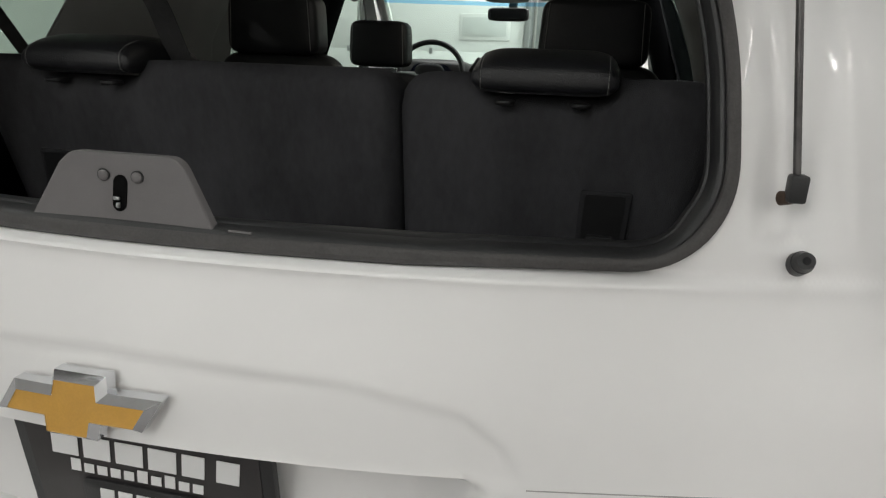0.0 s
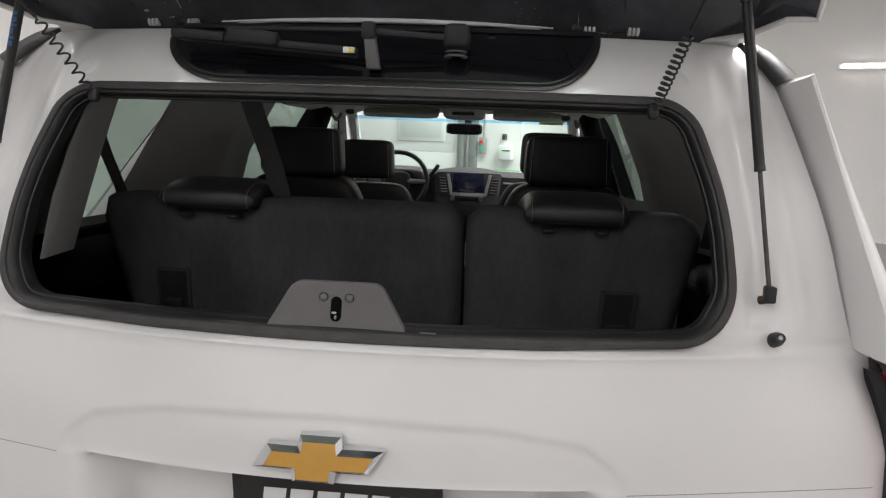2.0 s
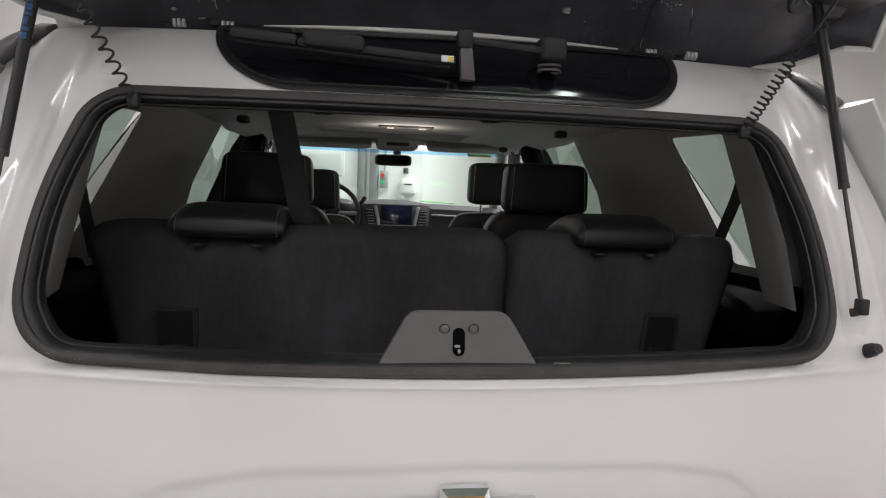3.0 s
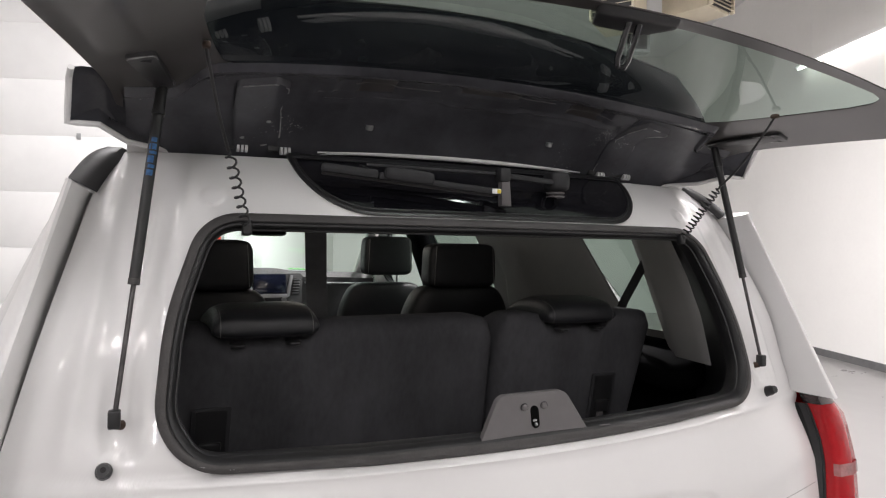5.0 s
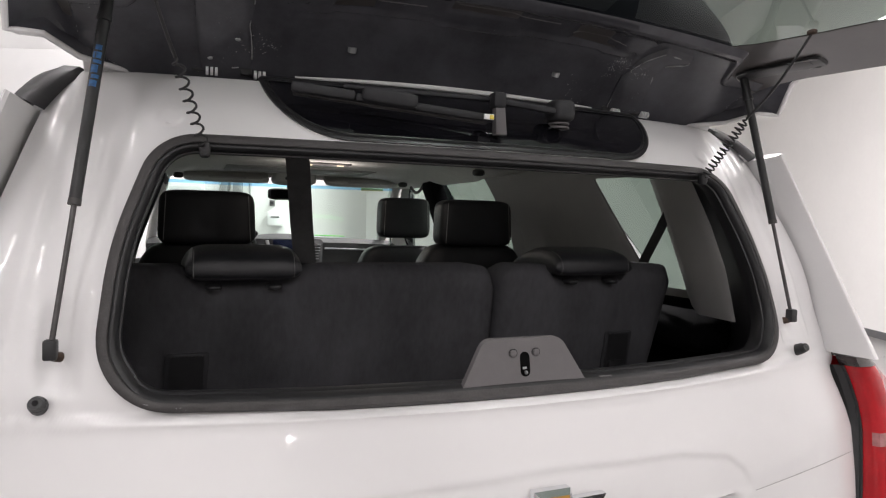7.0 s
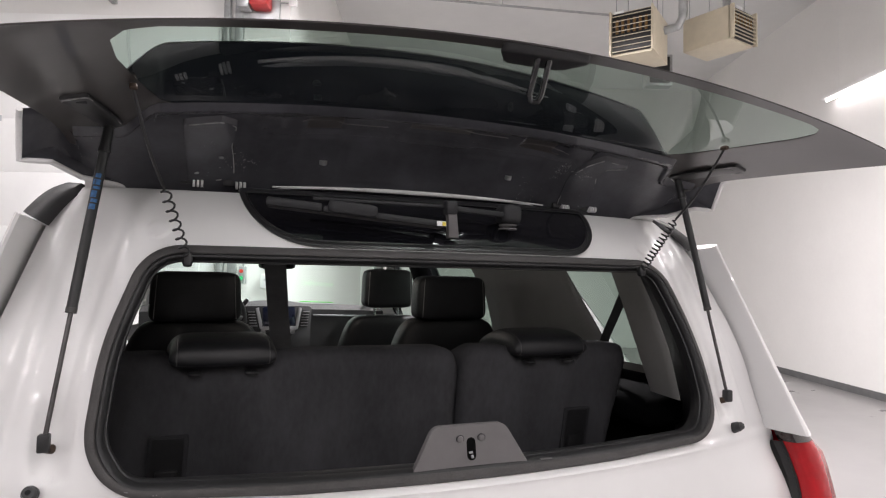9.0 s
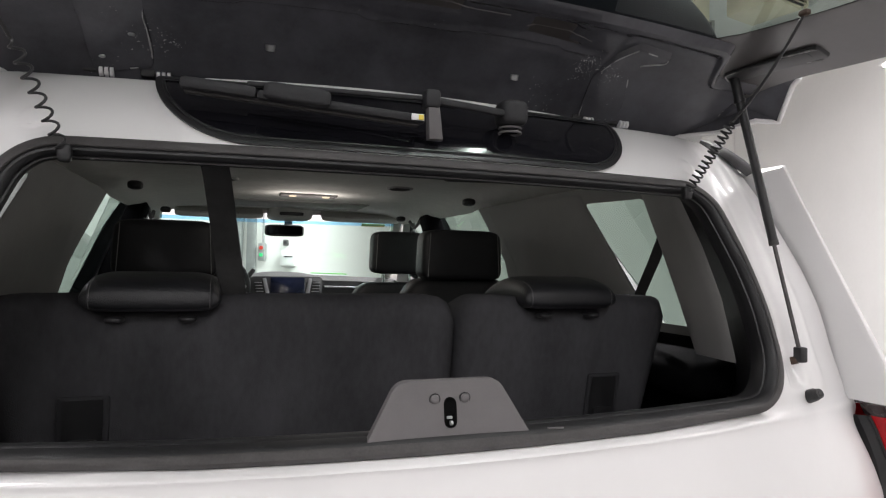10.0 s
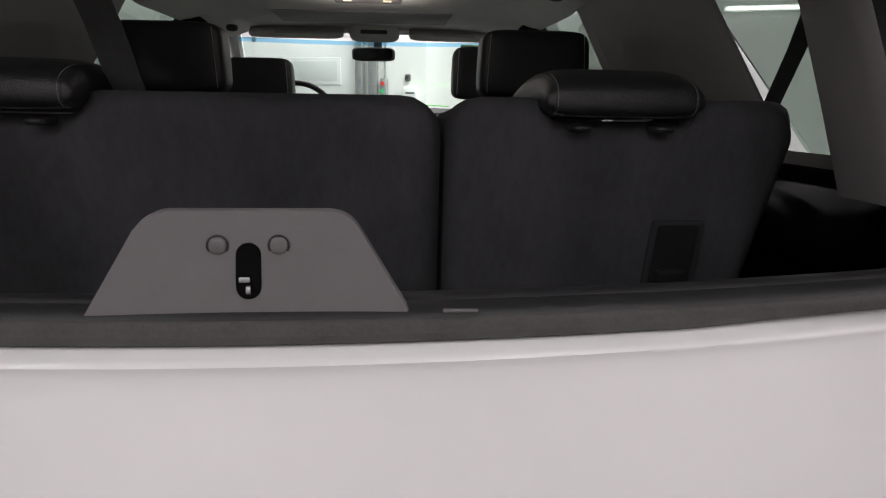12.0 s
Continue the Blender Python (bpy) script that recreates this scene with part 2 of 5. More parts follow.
def tube(pts, r, seg=10, closed=False, bm=None):
    """A round tube along a line of points."""
    own = bmesh.new()
    pts = [Vector(p) for p in pts]
    n = len(pts)
    rings, up = [], None
    for i, p in enumerate(pts):
        a = pts[(i - 1) % n] if closed or i else pts[0]
        b = pts[(i + 1) % n] if closed or i < n - 1 else pts[-1]
        t = (b - a).normalized()
        if up is None:
            up = t.orthogonal().normalized()
        up = (up - t * up.dot(t)).normalized()
        w = t.cross(up)
        rr = r(i / max(1, n - 1)) if callable(r) else r
        rings.append([own.verts.new(p + (up * math.cos(k * 2 * math.pi / seg) + w * math.sin(k * 2 * math.pi / seg)) * rr) for k in range(seg)])
    for i in range(n if closed else n - 1):
        A, B = rings[i], rings[(i + 1) % n]
        for k in range(seg):
            own.faces.new((A[k], A[(k + 1) % seg], B[(k + 1) % seg], B[k]))
    if not closed:
        own.faces.new(rings[0][::-1])
        own.faces.new(rings[-1])
    return join(bm, own)


def sheet(rows, bm=None, closed=False):
    """Quads between rows of points of equal length."""
    own = bmesh.new()
    V = [[own.verts.new(p) for p in row] for row in rows]
    for A, B in zip(V, V[1:]):
        n = len(A)
        for k in range(n if closed else n - 1):
            own.faces.new((A[k], A[(k + 1) % n], B[(k + 1) % n], B[k]))
    return join(bm, own)


def thick(bm, t):
    """Gives an open sheet a thickness, along its normals."""
    bmesh.ops.recalc_face_normals(bm, faces=bm.faces[:])
    bmesh.ops.solidify(bm, geom=bm.faces[:], thickness=t)
    return bm


def slab(poly, thickness, place, bev=0.0, seg=2):
    """A flat outline (u, v) raised by its thickness along w; place takes (u, v, w) to the world."""
    own = bmesh.new()
    lo = [own.verts.new((u, v, 0)) for u, v in poly]
    hi = [own.verts.new((u, v, thickness)) for u, v in poly]
    n = len(poly)
    own.faces.new(lo[::-1])
    top = own.faces.new(hi)
    for k in range(n):
        own.faces.new((lo[k], lo[(k + 1) % n], hi[(k + 1) % n], hi[k]))
    if bev > 0:
        bmesh.ops.bevel(own, geom=list(top.edges), offset=bev, segments=seg, affect="EDGES", profile=0.5)
    for v in own.verts:
        v.co = place(*v.co)
    return own


def rounded(points, radii, seg=8):
    """A closed outline with rounded corners."""
    out = []
    n = len(points)
    for i in range(n):
        p, a, b = Vector(points[i]), Vector(points[i - 1]), Vector(points[(i + 1) % n])
        u, w = (a - p).normalized(), (b - p).normalized()
        r = radii[i] if isinstance(radii, (list, tuple)) else radii
        ang = u.angle(w)
        d = min(r / math.tan(ang / 2), 0.49 * (a - p).length, 0.49 * (b - p).length)
        r2 = d * math.tan(ang / 2)
        c = p + (u + w).normalized() * (r2 / math.sin(ang / 2))
        s, e = p + u * d - c, p + w * d - c
        tot = s.angle(e) if s.length > 0 else 0
        sign = 1 if s.x * e.y - s.y * e.x > 0 else -1
        for k in range(seg + 1):
            q = Matrix.Rotation(sign * tot * k / seg, 2) @ s
            out.append((c.x + q.x, c.y + q.y))
    return out


def resample(poly, n, start=0.0):
    P = np.array(list(poly) + [poly[0]], float)
    d = np.concatenate([[0], np.cumsum(np.hypot(*np.diff(P, axis=0).T))])
    s = (np.arange(n) / n + start) % 1 * d[-1]
    return np.stack([np.interp(s, d, P[:, 0]), np.interp(s, d, P[:, 1])], 1)


def pillow(c, size, e=(0.45, 0.6), seg=40, rings=24, m=None, shape=None, bm=None):
    """A cushion: a rounded block with soft edges. e: how square it is along and across."""
    own = bmesh.new()
    rows = []
    sp = lambda v, k: math.copysign(abs(v) ** k, v)
    for i in range(rings + 1):
        ph = -math.pi / 2 + math.pi * i / rings
        row = []
        for j in range(seg):
            th = 2 * math.pi * j / seg
            x = sp(math.cos(ph), e[0]) * sp(math.cos(th), e[1])
            y = sp(math.cos(ph), e[0]) * sp(math.sin(th), e[1])
            z = sp(math.sin(ph), e[0])
            p = Vector((x * size[0] / 2, y * size[1] / 2, z * size[2] / 2))
            if shape:
                p = shape(p)
            row.append(p)
        rows.append(row)
    own = sheet(rows, closed=True)
    bmesh.ops.remove_doubles(own, verts=own.verts[:], dist=1e-5)
    bmesh.ops.transform(own, matrix=Matrix.Translation(c) @ (m or Matrix()), verts=own.verts)
    return join(bm, own)


def smooth01(a, b, v):
    t = np.clip((v - a) / (b - a), 0, 1)
    return t * t * (3 - 2 * t)


# ---- the room ----
def room_box(name, r0, r1, f0, f1, z0, z1, material, kind="structure", label="", category=""):
    own = box((r0 + r1) / 2, (f0 + f1) / 2, (z0 + z1) / 2, r1 - r0, f1 - f0, z1 - z0, 0)
    ob = part(name, own, material, None, label)
    ob.matrix_world = ROOM
    tagged(ob, label, category, "", kind)
    return ob


T = 0.2
room_box("floor", WALL_L - T, WALL_R + T, WALL_B - T, WALL_F + T, -0.2, 0.0, FLOORM, label="grey epoxy concrete floor of the shop", category="floor")
room_box("ceiling", WALL_L - T, WALL_R + T, WALL_B - T, WALL_F + T, CEIL, CEIL + 0.2, CEILM, label="white painted shop ceiling", category="ceiling")
room_box("wall_east", WALL_R, WALL_R + T, WALL_B, WALL_F, 0, CEIL, WALLM, label="plain white painted shop wall", category="wall")
room_box("wall_west", WALL_L - T, WALL_L, WALL_B, WALL_F, 0, CEIL, WALLM, label="plain white painted shop wall", category="wall")
room_box("wall_north", JOG_R, WALL_R + T, WALL_F, WALL_F + T, 0, CEIL, WALLM, label="plain white far shop wall", category="wall")
room_box("wall_north_1", WALL_L - T, JOG_R, NEAR_F, NEAR_F + T, 0, CEIL, WALLM, label="white shop wall behind the overhead door", category="wall")
room_box("wall_north_2", JOG_R - T, JOG_R, NEAR_F + T, WALL_F + T, 0, CEIL, WALLM, label="white return wall beside the deeper bay", category="wall")
room_box("wall_south", WALL_L - T, WALL_R + T, WALL_B - T, WALL_B, 0, CEIL, WALLM, label="plain white painted shop wall", category="wall")
room_box("baseboard", WALL_R - 0.02, WALL_R, WALL_B, WALL_F, 0, 0.105, BASEM, label="dark grey vinyl baseboard along the wall", category="baseboard")


def room_thing(name, r, f, z, label, category, group="", kind="", yaw=0.0):
    ob = empty(name)
    ob.matrix_world = ROOM @ pose(r, f, z, 0, 0, yaw)
    return tagged(ob, label, category, group, kind)


for r, f in TUBES:
    z = 4.5 if r > 6.0 else TUBE_Z
    fx = room_thing("tube_lamp", r, f, z, "white fluorescent batten lamp hung below the ceiling, some only added for light", "ceiling lamp", "ceiling lamps")
    part("housing", box(0, 0, 0.03, 0.12, 2.5, 0.05, 0.008), DOORM, fx)
    part("tube", rod((0, -1.2, -0.02), (0, 1.2, -0.02), 0.02, seg=12), TUBEGLOW, fx, "glowing white tube")
    for s in (-0.9, 0.9):
        part("hanger", rod((0, s, 0.05), (0, s, CEIL - z), 0.002, seg=6), DOORM, fx)


# ---- the car: shell ----
car = empty("suv")
tagged(car, "white full-size SUV with its rear glass open, parked in the shop", "car")

GZ = np.arange(0.40, 1.90, 0.002)
_f = np.interp(GZ, [0.40, 0.55, 0.80, 0.95, 1.10, 1.17, 1.205, 1.219, 1.232, 1.259, 1.45, 1.62, 1.70, 1.77, 1.80, 1.9],
               [-0.17, -0.185, -0.195, -0.181, -0.156, -0.132, -0.119, -0.1165, -0.1155, -0.112, -0.02, 0.065, 0.115, 0.19, 0.26, 0.6])


def _blur(v, s):
    k = np.arange(-60, 61) * 0.002
    w = np.exp(-(k / s) ** 2 / 2)
    return np.convolve(np.pad(v, 60, "edge"), w / w.sum(), "valid")


_w = np.exp(-((GZ - 1.222) / 0.03) ** 2)
GF = _blur(_f, 0.022) * (1 - _w) + _blur(_f, 0.0035) * _w


def back_base(x, z):
    """How far forward the back of the car lies at x, z, bowed evenly from side to side."""
    return np.interp(z, GZ, GF) + 0.21 * x * x


def gate_base(x, z):
    """The same with the raised rim that carries the window opening."""
    ax = np.abs(x)
    sill = 0.037 * smooth01(1.2220, 1.2375, z) * (1 - smooth01(1.30, 1.42, z)) * (1 - 0.80 * smooth01(0.25, 0.72, ax))
    return back_base(x, z) + sill - np.interp(z, [1.24, 1.30, 1.45, 1.60, 1.75], [0, 0.02, 0.05, 0.085, 0.075]) * x * x * (1 - smooth01(0.60, 0.72, ax))


def brow_top(x):
    return np.interp(np.abs(x), [0, 0.28, 0.40, 0.445, 0.475], [1.130, 1.120, 1.098, 1.066, 1.02])


def gate(x, z):
    """The same with its pressed features: brow, plate pocket, strut channels."""
    x, z = np.asarray(x, float), np.asarray(z, float)
    y = gate_base(x, z)
    ax = np.abs(x)
    y = y + 0.0035 * smooth01(0.0, 0.014, brow_top(x) - z) * (1 - smooth01(0.44, 0.475, ax)) * smooth01(1.018, 1.03, z)
    pocket = (1 - smooth01(1.012, 1.026, z)) * (1 - smooth01(0.33, 0.44, ax)) * smooth01(0.80, 0.83, z)
    y = y + 0.105 * pocket
    y = y - 0.0016 * np.exp(-((z - 1.2255) / 0.005) ** 2) * (1 - smooth01(0.72, 0.85, ax))
    cx = 0.705 - 0.16 * (z - 1.30)
    up = smooth01(1.27, 1.31, z) * (1 - smooth01(1.68, 1.75, z))
    y = y + 0.009 * np.exp(-((ax - cx) / 0.024) ** 2) * up
    y = y - 0.006 * np.exp(-((ax - cx - 0.062) / 0.014) ** 2) * smooth01(1.24, 1.30, z) * (1 - smooth01(1.70, 1.77, z))
    tri = smooth01(1.262, 1.272, z) * (1 - smooth01(1.33, 1.40, z)) * np.exp(-((ax - 0.695) / 0.026) ** 4)
    y = y + 0.010 * tri
    dim = np.hypot((ax - 0.557), (z - 1.677) * 1.1)
    y = y - 0.005 * (1 - smooth01(0.015, 0.021, dim))
    y = y - 0.155 * np.clip(x * x - 0.40, 0, 1) * smooth01(1.22, 1.52, z)
    y = y + 0.03 * (1 - smooth01(1.16, 1.22, z)) * smooth01(-0.07, 0.0, ax - np.interp(z, [0.58, 1.05, 1.218, 1.236, 1.69], [0.945, 0.972, 0.896, 0.858, 0.745])) ** 2
    return y


WIN = rounded([(-0.656, 1.2415), (-0.33, 1.2335), (0.33, 1.2335), (0.656, 1.2415), (0.634, 1.47), (0.574, 1.644), (-0.574, 1.644), (-0.634, 1.47)], [0.10, 2.0, 2.0, 0.10, 0.5, 0.085, 0.085, 0.5], 12)
EDGE = rounded([(-0.945, 0.58), (0.945, 0.58), (0.972, 1.05), (0.896, 1.218), (0.866, 1.236), (0.745, 1.69), (0.724, 1.762), (-0.724, 1.762), (-0.745, 1.69), (-0.866, 1.236), (-0.896, 1.218), (-0.972, 1.05)],
               [0.05, 0.05, 0.1, 0.01, 0.02, 0.05, 0.014, 0.014, 0.05, 0.02, 0.01, 0.1], 6)
REC = ([(0.427 - 0.115 + 0.115 * math.sin(a), 1.776 - 0.126 * math.cos(a)) for a in np.linspace(0, math.pi / 2, 14)] +
       [(-0.412 + 0.150 - 0.150 * math.sin(a), 1.776 - 0.126 * math.cos(a)) for a in np.linspace(math.pi / 2, 0, 18)])


def align(poly, n, c):
    """Resamples an outline so that it starts straight below c and runs to the right."""
    P = resample(poly, 2400)
    a = np.arctan2(P[:, 0] - c[0], -(P[:, 1] - c[1]))
    k = int(np.argmin(np.abs(a)))
    P = np.roll(P, -k, 0)
    if P[40, 0] < P[0, 0]:
        P = np.roll(P[::-1], 1, 0)
    return P[np.linspace(0, 2400, n, endpoint=False).astype(int)]


def build_gate():
    n, rings = 560, 110
    A, B = align(WIN, n, (0, 1.44)), align(EDGE, n, (0, 1.44))
    # even the match: blend by share of the outline's length
    rows = []
    for i in range(rings + 1):
        t = (i / rings) ** 1.7
        P = A * (1 - t) + B * t
        rows.append([(x, float(gate(x, z)), z) for x, z in P])
    first = [(x, y + 0.03, z) for x, y, z in rows[0]]
    last = [(x * 0.995, y + 0.06, z) for x, y, z in rows[-1]]
    bm = sheet([first] + rows + [last], closed=True)
    return part("liftgate", bm, PAINT, car, "glossy white liftgate with a raised brow", auto=50)


liftgate = build_gate()


def ring_profile(outline, n, prof, surf, c=(0, 1.44), low=1.0, limit=None):
    """Sweeps a profile (outwards, proud) round an outline that lies on the back of the car."""
    P = align(outline, n, c)
    rows = []
    D = np.roll(P, -1, 0) - np.roll(P, 1, 0)
    D /= np.hypot(D[:, :1], D[:, 1:])
    N = np.stack([D[:, 1], -D[:, 0]], 1)
    for o, h in prof:
        Q = P + N * o
        if o < 0 and low < 1:
            Q = P + N * o * (1 - (1 - low) * smooth01(0.6, 0.95, -N[:, 1:]))
        if limit:
            Q[:, 1] = np.clip(Q[:, 1], limit[0], limit[1])
            Q[:, 0] = np.clip(Q[:, 0], -limit[2], limit[2])
        rows.append([(Q[k, 0], float(surf(Q[k, 0], Q[k, 1])) - h, Q[k, 1]) for k in range(n)])
    return sheet(rows, closed=True)


# rubber seal round the opening: flat lip, groove and bulb
seal = part("window_seal", ring_profile(WIN, 300, [(0.002, -0.006), (0.0025, 0.007), (0.0012, 0.0125), (-0.0022, 0.0150), (-0.0075, 0.0155), (-0.0115, 0.0145), (-0.0132, 0.0125), (-0.0140, 0.0085)], gate_base, low=0.90),
            RUBBER, liftgate, "charcoal rubber seal")
part("seal_bulb", ring_profile(WIN, 300, [(-0.0134, 0.0085), (-0.0142, 0.0112), (-0.0165, 0.0122), (-0.0195, 0.0105), (-0.0225, 0.006), (-0.0250, 0.001), (-0.0265, -0.006), (-0.0265, -0.02)], gate_base, low=0.72), PLASTIC, liftgate, "black inner bulb of the seal")
part("seal_lip", ring_profile(WIN, 260, [(-0.025, -0.005), (-0.029, -0.008), (-0.030, -0.016), (-0.027, -0.03), (-0.02, -0.045)], gate_base, low=0.72), PLASTIC, liftgate)
# dark lining of the opening
part("inner_frame", ring_profile(WIN, 240, [(-0.025, -0.02), (-0.020, -0.045), (0.02, -0.075), (0.08, -0.13), (0.17, -0.23), (0.235, -0.315)], gate_base, low=0.72, limit=(1.10, 1.69, 0.89)), PLASTIC, liftgate, "black inner frame")
part("seal_scuff", box(0.146, -0.0885, 1.2515, 0.026, 0.003, 0.002, 0.0008, m=pose(0, 0, 0, 25, 2, 3)), GREYP, liftgate, "pale scuff on the rubber")

for s in (-1, 1):
    seam = [(s * x, float(gate(x, z)) - 0.0002, z) for x, z in ((0.47 + 0.46 * k / 16, 1.019 - 0.020 * (k / 16) ** 2) for k in range(17))]
    part("panel_gap", tube(seam, 0.0007, 6), TRIMG, liftgate, "thin joint across the gate")

# latch cover
def latch_place(u, v, w):
    return Vector((u, -0.068 + 0.19 * (v - 1.255) - w, v))


lc = part("latch_cover", slab(rounded([(-0.140, 1.215), (0.130, 1.215), (0.065, 1.3215), (-0.079, 1.3215)], [0.010, 0.010, 0.026, 0.026], 6), 0.012, latch_place, 0.003), GREYP, liftgate, "grey grained plastic latch cover", auto=12)
part("latch_slot", slab(rounded([(-0.0155, 1.259), (0.0025, 1.259), (0.0025, 1.299), (-0.0155, 1.299)], 0.0088, 6), 0.0006, lambda u, v, w: latch_place(u, v, w + 0.012)), VOID, lc)
part("latch_claw", rod((-0.008, -0.0805, 1.266), (-0.005, -0.0800, 1.266), 0.0032, seg=10, bm=box(-0.009, -0.0795, 1.2735, 0.008, 0.002, 0.004, 0.001)), STEEL, lc, "small steel latch claw")
for bx in (-0.028, 0.015):
    part("bolt", pillow(latch_place(bx, 1.297, 0.013), (0.0125, 0.006, 0.0125), (0.8, 0.8), 18, 10), GREYP, lc)
    part("bolt_ring", rod(latch_place(bx, 1.297, 0.0118), latch_place(bx, 1.297, 0.0128), 0.0081, seg=20), PLASTIC, lc)


# wiper well: a glossy black pocket under the top edge
def build_well():
    n = 160
    P = resample(REC, n)
    rows = []
    c = np.array((0, 1.735))
    for k, (o, h) in enumerate([(-0.001, -0.002), (0.0, 0.006), (0.005, 0.007), (0.008, 0.0065), (0.0095, 0.0045), (0.011, 0.0065), (0.0135, 0.007), (0.015, 0.0)]):
        D = np.roll(P, -1, 0) - np.roll(P, 1, 0)
        D /= np.hypot(D[:, :1], D[:, 1:]) + 1e-9
        N = np.stack([-D[:, 1], D[:, 0]], 1)
        s = np.sign(((c - P) * N).sum(1))[:, None]
        Q = P + N * s * o
        rows.append([(x, float(gate_base(x, z)) - h, z) for x, z in Q])
    return rows


well_rows = build_well()
well = part("wiper_well", sheet(well_rows, closed=True), TRIMBLACK, liftgate, "black trim strip round the wiper well")
xs = np.linspace(-0.402, 0.417, 85)


def well_low(x):
    """Lower edge of the glossy panel, a hair inside of the trim."""
    c, w = (0.312, 0.108) if x > 0 else (-0.262, 0.143)
    t = min(1, max(0, (x - c) / w if x > 0 else (c - x) / w))
    return 1.776 - 0.119 * math.sqrt(1 - t * t)


rows = []
for j in range(9):
    t = j / 8
    rows.append([(x, float(gate_base(x, well_low(x) * (1 - t) + 1.776 * t)) - 0.0036, well_low(x) * (1 - t) + 1.776 * t) for x in xs])
part("panel", sheet(rows), GLOSS, well, "glossy black panel")

# emblem: a plain gold cross in a chrome rim
EMB = [(-0.122, 1.036), (-0.098, 1.078), (-0.045, 1.078), (-0.042, 1.098), (0.028, 1.098), (0.031, 1.078), (0.100, 1.078), (0.076, 1.036), (0.022, 1.036), (0.019, 1.016), (-0.051, 1.016), (-0.054, 1.036)]
FACE = [(-0.100, 1.044), (-0.086, 1.070), (-0.037, 1.070), (-0.034, 1.090), (0.020, 1.090), (0.023, 1.070), (0.084, 1.070), (0.070, 1.044), (0.014, 1.044), (0.011, 1.024), (-0.043, 1.024), (-0.046, 1.044)]
fit_e = lambda P: [(-0.0065 + (u + 0.009) * 0.92, 1.068 + (v - 1.057) * 0.86) for u, v in P]
EMB, FACE = fit_e(EMB), fit_e(FACE)
e_place = lambda u, v, w: Vector((u, float(gate_base(u, v)) - 0.002 - w, v))
rows = [[e_place(u, v, w) for u, v in P] for P, w in ((EMB, 0.0), (EMB, 0.013), (FACE, 0.021), (FACE, 0.018))]
bm = sheet(rows, closed=True)
emblem = part("emblem", bm, CHROME, car, "chrome-rimmed gold cross emblem", smooth=False)
part("gold_face", slab(FACE, 0.003, lambda u, v, w: e_place(u, v, w + 0.0165), 0.0), GOLD, emblem, "gold face", smooth=False)

# dealer plate in its frame: words become bars
plate_y = -0.098
tilt = lambda u, v, w: Vector((u, plate_y - 0.10 * (v - 0.95) - w, v))
plate = part("plate_frame", slab(rounded([(-0.172, 0.835), (0.182, 0.835), (0.182, 1.020), (-0.172, 1.020)], 0.012, 4), 0.010, tilt, 0.003), PLASTIC, car, "black plastic plate frame with a dealer plate")
part("plate", slab([(-0.154, 0.852), (0.166, 0.852), (0.166, 1.012), (-0.154, 1.012)], 0.002, lambda u, v, w: tilt(u, v, w + 0.0095)), mat("dark_brown_plate", (0.020, 0.017, 0.017), 0.35, coat=0.15, var=0.2, scale=30), plate, "dark brown dealer plate")
def bar(u0, u1, v0, v1, skew=0.15, proud=0.0122):
    bm = slab([(u0, v0), (u1, v0), (u1 + skew * (v1 - v0), v1), (u0 + skew * (v1 - v0), v1)], 0.0008, lambda u, v, w: tilt(u, v, w + proud))
    return part("bar", bm, PRINT, plate)
for k in range(6):
    bar(-0.120 + k * 0.0455, -0.120 + k * 0.0455 + (0.038 if k < 4 else 0.030), 0.946, 0.979)
for k in range(10):
    bar(-0.098 + k * 0.0190, -0.098 + k * 0.0190 + 0.0140, 0.922, 0.936 + (0.005 if k in (0, 5, 7) else 0.0))
part("name_strip", slab(rounded([(-0.085, 0.842), (0.120, 0.842), (0.120, 0.915), (-0.085, 0.915)], 0.012, 4), 0.005, lambda u, v, w: tilt(u, v, w + 0.011), 0.002), PLASTIC, plate)
for k in range(6):
    bar(-0.060 + k * 0.026, -0.060 + k * 0.026 + 0.020, 0.886, 0.904, 0.15, 0.0165)


for s in (-1, 1):
    # bump stops
    p = Vector((s * 0.716, -0.006, 1.252))
    n = Vector((0, -0.91, 0.41))
    st = part("bump_stop", rod(p + n * -0.012, p + n * 0.006, 0.0125, 0.0115, 20), PLASTIC, car, "black rubber bump stop")
    part("tip", rod(p + n * 0.006, p + n * 0.017, 0.0108, 0.0085, 20), PLASTIC, st)
    part("hole", rod(p + n * 0.0171, p + n * 0.0176, 0.004, 0.004, 12), GLOSS, st)


# ---- rear glass, raised on its struts ----
HINGE = Vector((0, 0.245, 1.792))
OPEN = Matrix.Translation(HINGE + Vector((0, 0, 0.036))) @ Matrix.Rotation(radians(-63.5), 4, "X") @ Matrix.Translation(-HINGE)


def lid_y(x, z, off=0.0):
    return float(back_base(x, z)) - 0.018 * x * x - 0.030 - off


def lid_pt(x, z, off=0.0):
    """A point of the closed glass at x, z, off metres outside of it, carried to the open glass."""
    return OPEN @ Vector((x, lid_y(x, z, off), z))


